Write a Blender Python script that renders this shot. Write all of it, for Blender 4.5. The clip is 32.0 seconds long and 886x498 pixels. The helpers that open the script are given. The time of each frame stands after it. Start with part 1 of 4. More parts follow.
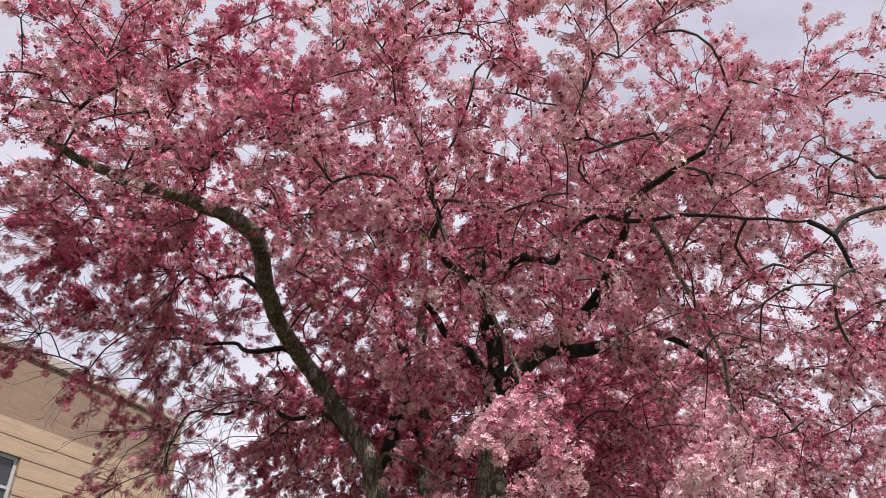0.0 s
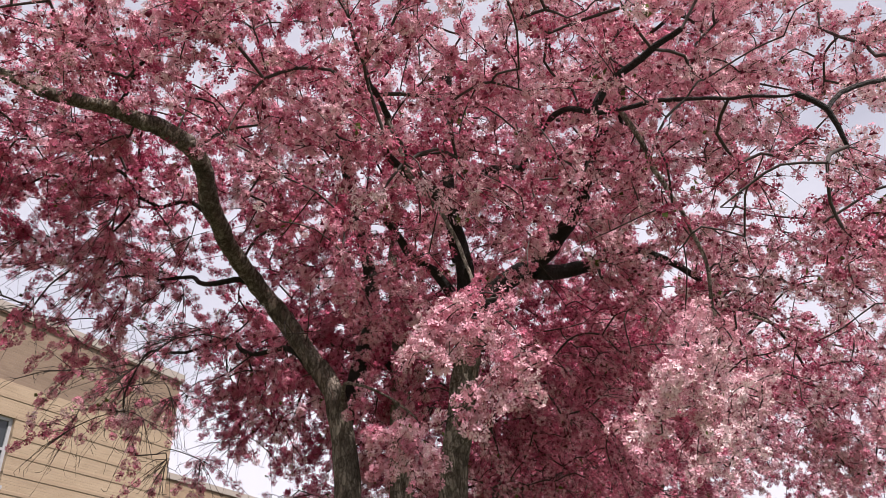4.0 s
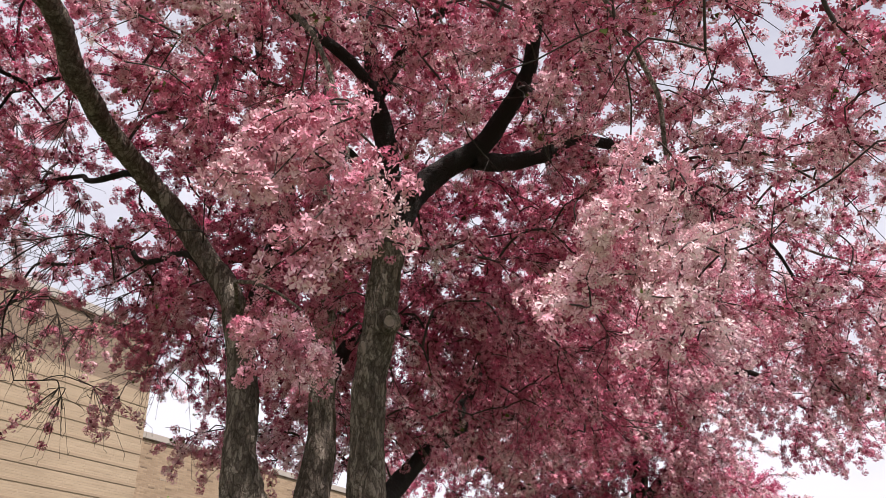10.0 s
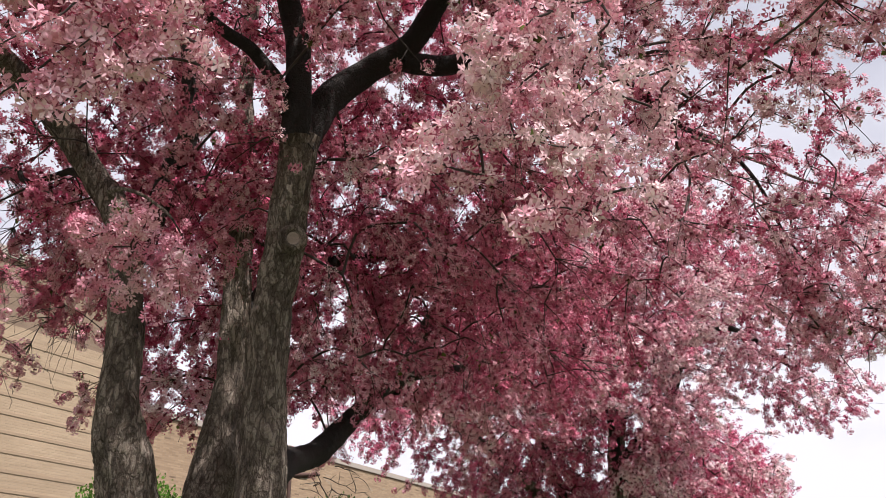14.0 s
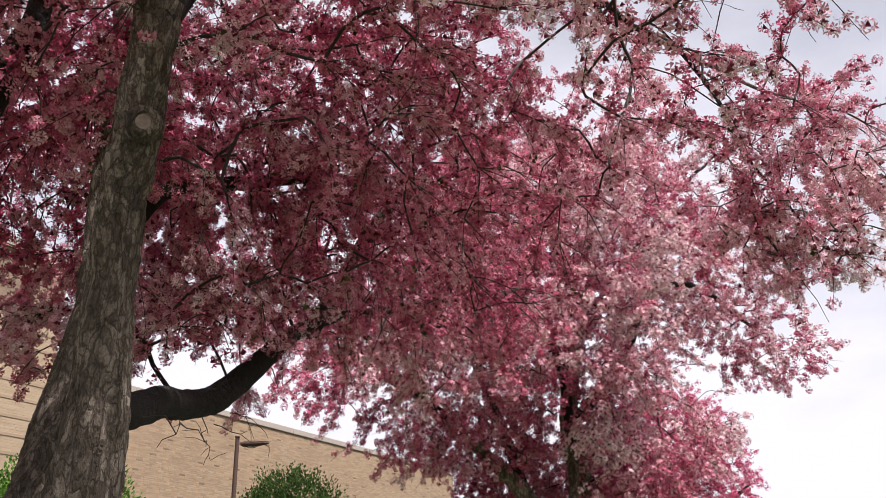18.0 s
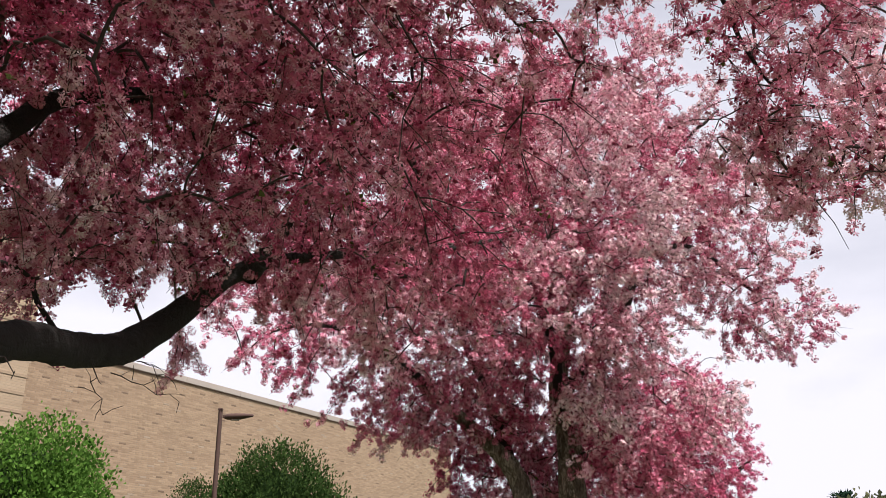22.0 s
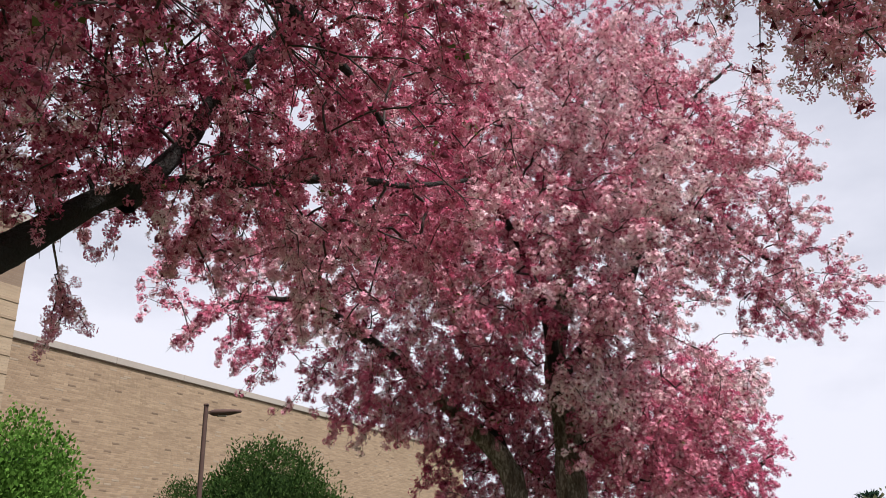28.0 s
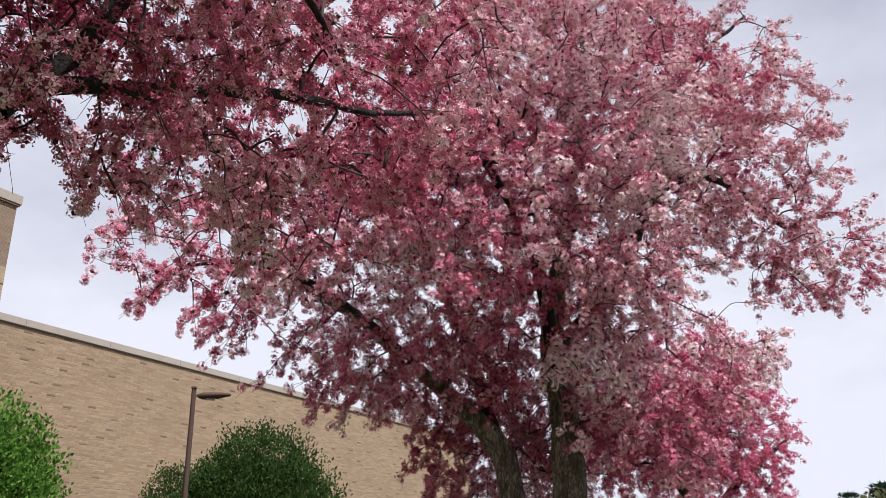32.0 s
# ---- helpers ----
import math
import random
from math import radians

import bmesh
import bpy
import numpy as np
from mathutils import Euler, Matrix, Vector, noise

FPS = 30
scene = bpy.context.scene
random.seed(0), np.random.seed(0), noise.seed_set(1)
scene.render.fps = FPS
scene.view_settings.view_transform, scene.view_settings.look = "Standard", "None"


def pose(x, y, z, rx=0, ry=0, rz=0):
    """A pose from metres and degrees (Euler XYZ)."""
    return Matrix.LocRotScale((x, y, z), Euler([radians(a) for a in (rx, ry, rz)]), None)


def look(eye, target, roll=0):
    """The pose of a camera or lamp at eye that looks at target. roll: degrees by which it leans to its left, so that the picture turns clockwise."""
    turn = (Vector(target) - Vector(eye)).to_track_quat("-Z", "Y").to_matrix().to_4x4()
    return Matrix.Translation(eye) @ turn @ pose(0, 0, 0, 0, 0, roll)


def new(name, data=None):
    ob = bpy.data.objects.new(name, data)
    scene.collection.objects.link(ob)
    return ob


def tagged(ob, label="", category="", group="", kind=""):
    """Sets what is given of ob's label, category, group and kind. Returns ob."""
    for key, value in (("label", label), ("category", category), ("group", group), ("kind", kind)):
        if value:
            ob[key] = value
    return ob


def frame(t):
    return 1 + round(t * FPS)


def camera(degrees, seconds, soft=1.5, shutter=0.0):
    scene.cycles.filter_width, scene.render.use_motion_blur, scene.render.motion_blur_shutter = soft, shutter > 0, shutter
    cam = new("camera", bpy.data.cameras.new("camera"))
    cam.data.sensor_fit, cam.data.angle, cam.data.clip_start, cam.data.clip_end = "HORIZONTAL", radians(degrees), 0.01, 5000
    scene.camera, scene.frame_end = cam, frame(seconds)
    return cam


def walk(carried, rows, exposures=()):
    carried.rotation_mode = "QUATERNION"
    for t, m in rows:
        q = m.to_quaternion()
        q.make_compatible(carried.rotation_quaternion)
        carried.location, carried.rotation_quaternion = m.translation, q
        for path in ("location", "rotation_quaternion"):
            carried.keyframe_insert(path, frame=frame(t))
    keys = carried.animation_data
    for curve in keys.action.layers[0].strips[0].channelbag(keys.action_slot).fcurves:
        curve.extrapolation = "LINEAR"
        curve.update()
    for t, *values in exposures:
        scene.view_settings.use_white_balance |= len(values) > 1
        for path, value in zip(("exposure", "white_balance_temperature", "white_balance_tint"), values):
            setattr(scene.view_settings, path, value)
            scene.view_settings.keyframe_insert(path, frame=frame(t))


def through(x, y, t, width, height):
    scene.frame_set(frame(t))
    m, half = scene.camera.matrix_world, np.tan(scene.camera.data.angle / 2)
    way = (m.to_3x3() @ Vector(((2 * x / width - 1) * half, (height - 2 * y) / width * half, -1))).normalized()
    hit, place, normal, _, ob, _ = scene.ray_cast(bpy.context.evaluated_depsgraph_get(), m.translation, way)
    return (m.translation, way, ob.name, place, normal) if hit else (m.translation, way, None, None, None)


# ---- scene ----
cam = camera(56.0, 32.0, soft=0.55)
METRES, EYE, TILT, LEAN, TURN = 7.0, 1.6, 25.0, 0.0, 0.0
ROWS = [
    (0.0, 0.0, 0.0, 0.0, -0.14, 6.87, -1.2),
    (0.5, 0.0035, 0.0091, -0.004, -0.19, 6.5, -0.97),
    (1.0, 0.0087, 0.0179, -0.0092, -0.33, 6.39, -0.59),
    (1.5, 0.0139, 0.0254, -0.0134, -0.38, 6.3, -0.38),
    (2.0, 0.0213, 0.0359, -0.0193, -0.37, 5.98, 0.13),
    (2.5, 0.0294, 0.0488, -0.024, -0.12, 4.84, 0.46),
    (3.0, 0.0363, 0.0612, -0.029, 0.1, 4.51, 0.32),
    (3.5, 0.041, 0.0702, -0.0326, 0.32, 4.18, 0.65),
    (5.5, 0.0632, 0.1217, -0.0581, 0.98, 3.77, -0.07),
    (6.0, 0.0683, 0.1343, -0.0629, 0.86, 3.52, 0.3),
    (6.5, 0.0736, 0.1471, -0.0692, 0.48, 3.46, 0.4),
    (7.0, 0.0807, 0.1596, -0.0761, 0.24, 3.44, 0.52),
    (7.5, 0.0869, 0.1702, -0.0815, 0.25, 3.38, 0.86),
    (8.0, 0.0953, 0.1849, -0.088, 0.39, 3.01, 0.78),
    (8.5, 0.1029, 0.1979, -0.0923, 0.52, 2.69, 0.85),
    (9.0, 0.1096, 0.2106, -0.098, 0.6, 2.24, 1.07),
    (9.5, 0.1147, 0.2199, -0.1031, 0.65, 2.05, 0.91),
    (10.0, 0.1214, 0.2325, -0.1109, 0.66, 1.96, 0.72),
    (10.5, 0.128, 0.2465, -0.1184, 0.54, 1.6, 0.69),
    (11.0, 0.1345, 0.26, -0.1236, 0.33, 1.2, 0.19),
    (11.5, 0.1391, 0.2701, -0.128, 0.1, 0.62, 0.71),
    (12.0, 0.1459, 0.2834, -0.1342, -0.16, 0.44, 0.81),
    (12.5, 0.1542, 0.2967, -0.1414, -0.27, 0.49, 0.83),
    (13.0, 0.1633, 0.3115, -0.1478, -0.12, 0.43, 1.15),
    (13.5, 0.1697, 0.3218, -0.152, 0.02, 0.28, 1.09),
    (14.0, 0.1777, 0.3348, -0.1569, 0.17, 0.04, 0.93),
    (14.5, 0.1846, 0.3474, -0.1628, 0.3, -0.25, 1.28),
    (16.5, 0.2069, 0.4029, -0.1904, -0.52, -0.92, 0.61),
    (17.0, 0.2131, 0.4161, -0.1971, -1.25, -1.41, 0.47),
    (17.5, 0.2174, 0.4255, -0.2018, -1.71, -1.6, 0.56),
    (18.0, 0.225, 0.4391, -0.2098, -2.09, -1.71, 0.82),
    (18.5, 0.233, 0.4544, -0.2172, -2.05, -1.9, 1.24),
    (19.0, 0.2404, 0.4695, -0.2226, -1.94, -2.18, 0.86),
    (19.5, 0.2454, 0.4798, -0.2255, -1.9, -2.53, 1.28),
    (20.0, 0.2519, 0.4939, -0.2324, -1.83, -2.74, 1.11),
    (20.5, 0.2577, 0.508, -0.2397, -1.79, -2.85, 0.92),
    (21.0, 0.2618, 0.5198, -0.2459, -1.75, -2.92, 1.03),
    (21.5, 0.2669, 0.536, -0.2534, -1.73, -3.0, 0.63),
    (22.0, 0.2713, 0.5512, -0.2582, -1.86, -3.11, 0.65),
    (22.5, 0.2765, 0.5654, -0.2648, -1.99, -3.2, 0.87),
    (23.0, 0.2801, 0.5762, -0.2703, -2.11, -3.24, 1.13),
    (23.5, 0.2867, 0.5914, -0.2786, -2.13, -2.97, 1.56),
    (24.0, 0.2947, 0.6082, -0.2862, -2.03, -2.8, 2.04),
    (24.5, 0.3022, 0.6249, -0.2922, -1.78, -2.65, 1.66),
    (25.0, 0.3072, 0.6353, -0.2949, -1.45, -2.75, 2.16),
    (25.5, 0.3132, 0.6496, -0.3012, -1.02, -2.73, 2.05),
    (27.5, 0.3353, 0.7054, -0.3267, -0.69, -2.76, 1.38),
    (28.0, 0.3405, 0.7193, -0.3332, -0.72, -2.86, 1.36),
    (28.5, 0.3458, 0.7338, -0.3409, -0.79, -2.89, 1.62),
    (29.0, 0.3508, 0.7456, -0.3468, -0.77, -2.82, 1.92),
    (29.5, 0.3578, 0.7615, -0.3535, -0.68, -2.92, 1.82),
    (30.0, 0.3642, 0.7767, -0.3589, -0.52, -3.04, 1.67),
    (30.5, 0.3695, 0.7909, -0.3643, -0.31, -3.21, 1.75),
    (31.0, 0.3727, 0.8017, -0.3696, -0.24, -3.33, 1.72),
    (31.5, 0.3771, 0.8182, -0.3785, -0.12, -3.48, 1.65),
    (32.0, 0.379, 0.8352, -0.3861, -0.06, -3.45, 1.45),
]
EXPOSURE = 0.56
walk(cam, [(t, pose(0, 0, EYE, TILT, LEAN, TURN) @ pose(METRES * x, METRES * y, METRES * z, 90 + pitch, roll, yaw)) for t, x, y, z, yaw, pitch, roll in ROWS],
     exposures=[(0.0, EXPOSURE - 0.14, 6350, 22), (8.0, EXPOSURE, 6350, 19), (13.0, EXPOSURE, 6350, 18), (18.0, EXPOSURE, 6350, 18), (25.0, EXPOSURE - 0.11, 6250, 16), (32.0, EXPOSURE - 0.20, 6100, 15)])

# ---- light: hazy spring sun, high and behind the path on its right ----
SUN_AZ, SUN_EL = -50.0, 62.0          # degrees from +x, degrees over the horizon
to_sun = Vector((math.cos(radians(SUN_AZ)) * math.cos(radians(SUN_EL)), math.sin(radians(SUN_AZ)) * math.cos(radians(SUN_EL)), math.sin(radians(SUN_EL))))
sun_data = bpy.data.lights.new("sun", "SUN")
sun_data.energy, sun_data.angle, sun_data.color = 5.2, radians(0.9), (1.0, 0.95, 0.88)
sun = new("sun", sun_data)
sun.matrix_world = look(to_sun * 60, (0, 0, 0))

world = bpy.data.worlds.new("world")
scene.world = world
world.use_nodes = True
wt = world.node_tree
wt.nodes.clear()
sky = wt.nodes.new("ShaderNodeTexSky")
sky.sky_type, sky.sun_disc = "NISHITA", False
sky.sun_elevation, sky.sun_rotation = radians(SUN_EL), radians(90 - SUN_AZ)
sky.air_density, sky.dust_density, sky.ozone_density = 1.0, 3.0, 1.0
wco = wt.nodes.new("ShaderNodeTexCoord")
wmap = wt.nodes.new("ShaderNodeMapping")
wmap.inputs["Scale"].default_value = (1.0, 1.0, 2.2)
cloud = wt.nodes.new("ShaderNodeTexNoise")
cloud.inputs["Scale"].default_value, cloud.inputs["Detail"].default_value, cloud.inputs["Roughness"].default_value = 2.2, 6.0, 0.55
cramp = wt.nodes.new("ShaderNodeMapRange")
cramp.inputs["From Min"].default_value, cramp.inputs["From Max"].default_value = 0.32, 0.68
cramp.inputs["To Min"].default_value, cramp.inputs["To Max"].default_value = -0.15, 0.25
wsep = wt.nodes.new("ShaderNodeSeparateXYZ")
haze = wt.nodes.new("ShaderNodeMapRange")
haze.inputs["From Min"].default_value, haze.inputs["From Max"].default_value = 0.25, 0.85
haze.inputs["To Min"].default_value, haze.inputs["To Max"].default_value = 0.95, 0.45
wadd = wt.nodes.new("ShaderNodeMath")
wadd.operation, wadd.use_clamp = "ADD", True
wmix = wt.nodes.new("ShaderNodeMix")
wmix.data_type = "RGBA"
wmix.inputs["B"].default_value = (11.9, 12.0, 12.5, 1)      # thin bright cloud
wbg = wt.nodes.new("ShaderNodeBackground")
wbg.inputs["Strength"].default_value = 0.057
wout = wt.nodes.new("ShaderNodeOutputWorld")
for a, b in ((wco.outputs["Generated"], wmap.inputs["Vector"]), (wmap.outputs["Vector"], cloud.inputs["Vector"]), (cloud.outputs["Fac"], cramp.inputs["Value"]),
             (wco.outputs["Generated"], wsep.inputs[0]), (wsep.outputs["Z"], haze.inputs["Value"]), (haze.outputs["Result"], wadd.inputs[0]),
             (cramp.outputs["Result"], wadd.inputs[1]), (wadd.outputs[0], wmix.inputs["Factor"]), (sky.outputs["Color"], wmix.inputs["A"]), (wmix.outputs["Result"], wbg.inputs["Color"]),
             (wbg.outputs["Background"], wout.inputs["Surface"])):
    wt.links.new(a, b)


# ---- materials ----
class Nodes:
    """A small helper to wire a node material."""

    def __init__(self, name):
        self.m = bpy.data.materials.new(name)
        self.m.use_nodes = True
        self.t = self.m.node_tree
        self.t.nodes.clear()
        self.out = self.t.nodes.new("ShaderNodeOutputMaterial")

    def add(self, kind, **values):
        n = self.t.nodes.new(kind)
        for key, v in values.items():
            n.inputs[key.replace("_", " ")].default_value = v
        return n

    def link(self, a, b):
        self.t.links.new(a, b)

    def noise(self, vec, scale, detail=4.0, rough=0.55):
        n = self.add("ShaderNodeTexNoise", Scale=scale, Detail=detail, Roughness=rough)
        self.link(vec, n.inputs["Vector"])
        return n.outputs["Fac"]

    def ramp(self, fac, stops):
        n = self.t.nodes.new("ShaderNodeValToRGB")
        e = n.color_ramp.elements
        while len(e) < len(stops):
            e.new(0.5)
        for el, (p, c) in zip(e, stops):
            el.position, el.color = p, (*c, 1)
        self.link(fac, n.inputs["Fac"])
        return n.outputs["Color"]

    def mix(self, fac, a, b, blend="MIX"):
        n = self.t.nodes.new("ShaderNodeMix")
        n.data_type, n.blend_type = "RGBA", blend
        for socket, v in (("Factor", fac), ("A", a), ("B", b)):
            if isinstance(v, (int, float)):
                n.inputs[socket].default_value = v
            elif isinstance(v, tuple):
                n.inputs[socket].default_value = (*v, 1)
            else:
                self.link(v, n.inputs[socket])
        return n.outputs["Result"]

    def maths(self, op, a, b=0.0):
        n = self.t.nodes.new("ShaderNodeMath")
        n.operation = op
        for i, v in enumerate((a, b)):
            if isinstance(v, (int, float)):
                n.inputs[i].default_value = v
            else:
                self.link(v, n.inputs[i])
        return n.outputs[0]

    def surface(self, colour, rough=0.7, height=None, bump=0.3, dist=0.02, metal=0.0):
        p = self.add("ShaderNodeBsdfPrincipled", Roughness=rough, Metallic=metal)
        if isinstance(colour, tuple):
            p.inputs["Base Color"].default_value = (*colour, 1)
        else:
            self.link(colour, p.inputs["Base Color"])
        if height is not None:
            b = self.add("ShaderNodeBump", Strength=bump, Distance=dist)
            self.link(height, b.inputs["Height"])
            self.link(b.outputs["Normal"], p.inputs["Normal"])
        self.link(p.outputs[0], self.out.inputs["Surface"])
        return self.m

    def petal(self, colour, through=0.10):
        d = self.add("ShaderNodeBsdfDiffuse", Roughness=0.3)
        t = self.add("ShaderNodeBsdfTranslucent")
        x = self.add("ShaderNodeMixShader", Fac=through)
        self.link(colour, d.inputs["Color"])
        self.link(colour, t.inputs["Color"])
        self.link(d.outputs[0], x.inputs[1])
        self.link(t.outputs[0], x.inputs[2])
        self.link(x.outputs[0], self.out.inputs["Surface"])
        return self.m

    def place(self):
        return self.t.nodes.new("ShaderNodeNewGeometry").outputs["Position"]

    def island(self):
        return self.t.nodes.new("ShaderNodeNewGeometry").outputs["Random Per Island"]


def blossom_material(name, stops, shift=0.0):
    n = Nodes(name)
    where = n.place()
    patch = n.noise(where, 0.75, 2.0)            # whole boughs paler or deeper
    clump = n.noise(where, 5.0, 2.0)
    v = n.maths("ADD", n.maths("MULTIPLY", n.island(), 0.20), n.maths("MULTIPLY", patch, 0.95))
    v = n.maths("ADD", v, n.maths("MULTIPLY", clump, 0.4))
    v = n.maths("ADD", v, n.maths("MULTIPLY", n.noise(where, 9.0, 1.0), 0.62))
    v = n.maths("SUBTRACT", v, 0.56 - shift)
    return n.petal(n.ramp(v, stops))


PINKS = [(0.0, (0.35, 0.030, 0.085)), (0.28, (0.51, 0.092, 0.175)), (0.5, (0.63, 0.205, 0.295)), (0.74, (0.77, 0.45, 0.51)), (1.0, (0.88, 0.725, 0.73))]
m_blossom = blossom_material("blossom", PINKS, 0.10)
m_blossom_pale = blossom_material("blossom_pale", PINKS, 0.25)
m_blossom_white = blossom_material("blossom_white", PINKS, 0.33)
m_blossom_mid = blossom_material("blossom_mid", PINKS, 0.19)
VIVID = [(0.0, (0.42, 0.03, 0.10)), (0.4, (0.64, 0.125, 0.24)), (0.75, (0.76, 0.28, 0.39)), (1.0, (0.82, 0.52, 0.57))]
m_blossom_vivid = blossom_material("blossom_vivid", VIVID, -0.08)
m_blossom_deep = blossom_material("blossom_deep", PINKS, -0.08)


def leaf_material(name, a, b, c):
    n = Nodes(name)
    v = n.maths("ADD", n.maths("MULTIPLY", n.island(), 0.6), n.maths("MULTIPLY", n.noise(n.place(), 1.2, 2.0), 0.5))
    return n.petal(n.ramp(v, [(0.15, a), (0.5, b), (0.9, c)]), 0.3)


m_leaf = leaf_material("young_leaf", (0.05, 0.035, 0.02), (0.10, 0.11, 0.035), (0.16, 0.20, 0.06))
m_bush_light = leaf_material("fresh_leaf", (0.04, 0.10, 0.016), (0.085, 0.185, 0.03), (0.15, 0.275, 0.055))
m_bush_dark = leaf_material("dark_leaf", (0.018, 0.040, 0.011), (0.038, 0.075, 0.020), (0.07, 0.12, 0.032))
m_conifer = leaf_material("conifer_needles", (0.012, 0.028, 0.02), (0.025, 0.05, 0.032), (0.04, 0.075, 0.045))
m_olive = leaf_material("olive_leaf", (0.06, 0.07, 0.035), (0.11, 0.12, 0.06), (0.17, 0.17, 0.09))
# for real stalks, and for added dark cores that paint shade between petals
m_heart = leaf_material("stalks_and_shade_cores", (0.17, 0.030, 0.055), (0.27, 0.065, 0.10), (0.37, 0.12, 0.16))


def bark_material(name, stretch, lift):
    """Old fruit-tree bark: upright flaking plates, dark between them, pale grey in places; lift sets how light."""
    n = Nodes(name)
    co = n.t.nodes.new("ShaderNodeTexCoord").outputs["Object"]
    mp = n.add("ShaderNodeMapping", Scale=(1.0, 1.0, stretch))
    n.link(co, mp.inputs["Vector"])
    wob = n.t.nodes.new("ShaderNodeTexNoise")
    wob.inputs["Scale"].default_value, wob.inputs["Detail"].default_value = 18.0, 5.0
    n.link(mp.outputs[0], wob.inputs["Vector"])
    bent = n.mix(0.10, mp.outputs[0], wob.outputs["Color"])
    plates = n.add("ShaderNodeTexVoronoi", Scale=34.0, Randomness=1.0)
    plates.feature = "DISTANCE_TO_EDGE"
    n.link(bent, plates.inputs["Vector"])
    cells = n.add("ShaderNodeTexVoronoi", Scale=34.0, Randomness=1.0)
    n.link(bent, cells.inputs["Vector"])
    tone = n.t.nodes.new("ShaderNodeSeparateColor")
    n.link(cells.outputs["Color"], tone.inputs[0])
    crack = n.t.nodes.new("ShaderNodeMapRange")
    crack.inputs["From Max"].default_value = 0.16
    n.link(plates.outputs["Distance"], crack.inputs["Value"])
    long = n.add("ShaderNodeMapping", Scale=(1.0, 1.0, stretch * 0.3))
    n.link(co, long.inputs["Vector"])
    strip = n.noise(long.outputs[0], 38.0, 5.0, 0.65)
    fine = n.noise(co, 110.0, 6.0, 0.75)
    mid = n.noise(mp.outputs[0], 24.0, 6.0, 0.7)
    big = n.noise(mp.outputs[0], 5.0, 5.0, 0.65)
    v = n.maths("ADD", n.maths("MULTIPLY", tone.outputs[0], 0.14), n.maths("MULTIPLY", big, 0.50))
    v = n.maths("ADD", v, n.maths("MULTIPLY", mid, 0.35))
    v = n.maths("ADD", v, n.maths("MULTIPLY", strip, 0.45))
    v = n.maths("ADD", v, n.maths("MULTIPLY", crack.outputs[0], 0.13))
    v = n.maths("SUBTRACT", n.maths("ADD", v, n.maths("MULTIPLY", fine, 0.34)), 0.50 - lift)
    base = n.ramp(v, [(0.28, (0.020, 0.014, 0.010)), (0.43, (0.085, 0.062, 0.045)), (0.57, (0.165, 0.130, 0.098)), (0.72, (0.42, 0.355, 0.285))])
    h = n.maths("ADD", n.maths("MULTIPLY", mid, 0.6), n.maths("MULTIPLY", fine, 0.4))
    h = n.maths("ADD", h, n.maths("MULTIPLY", strip, 0.9))
    h = n.maths("ADD", h, n.maths("MULTIPLY", crack.outputs[0], 0.35))
    h = n.maths("ADD", h, n.maths("MULTIPLY", tone.outputs[0], 0.30))
    return n.surface(base, 0.92, h, 1.0, 0.045)


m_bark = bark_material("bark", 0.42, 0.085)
# darker copy for limbs and branches, with the crown's shade put into its colour
m_bark_shaded = bark_material("shaded_limb_bark", 0.9, -0.48)


def simple(name, a, b, rough, scale, bump=0.2, dist=0.005, metal=0.0):
    n = Nodes(name)
    f = n.noise(n.place(), scale, 6.0, 0.6)
    g = n.noise(n.place(), scale * 9, 4.0, 0.6)
    mixed = n.maths("ADD", n.maths("MULTIPLY", f, 0.65), n.maths("MULTIPLY", g, 0.35))
    return n.surface(n.ramp(mixed, [(0.3, a), (0.7, b)]), rough, g, bump, dist, metal)


m_twig = simple("twig_bark", (0.025, 0.018, 0.015), (0.065, 0.048, 0.04), 0.85, 8.0)
# near-black green that paints the shade inside the bushes
m_bush_shade = leaf_material("bush_inner_shade", (0.010, 0.022, 0.007), (0.02, 0.04, 0.012), (0.03, 0.055, 0.018))
m_cutwood = simple("cut_wood", (0.22, 0.17, 0.13), (0.46, 0.38, 0.31), 0.8, 30.0, 0.5)
m_grass = simple("lawn", (0.042, 0.055, 0.02), (0.085, 0.10, 0.04), 0.95, 1.4, 0.5, 0.03)
m_coping = simple("metal_coping", (0.30, 0.262, 0.222), (0.37, 0.325, 0.28), 0.5, 0.9, 0.05)
m_drip = simple("drip_edge", (0.12, 0.065, 0.045), (0.18, 0.10, 0.07), 0.6, 3.0)
m_lamp = simple("bronze_paint", (0.058, 0.032, 0.025), (0.088, 0.050, 0.039), 0.95, 6.0, 0.1)
m_lens = simple("lamp_glass", (0.16, 0.15, 0.14), (0.22, 0.21, 0.19), 0.25, 10.0, 0.05)
m_frame = simple("window_metal", (0.300, 0.307, 0.315), (0.390, 0.398, 0.405), 0.4, 4.0, 0.05)
m_roof = simple("roof_gravel", (0.16, 0.15, 0.14), (0.26, 0.25, 0.23), 0.95, 5.0)
m_backing = simple("dark_backing", (0.02, 0.02, 0.022), (0.04, 0.04, 0.045), 0.9, 2.0)


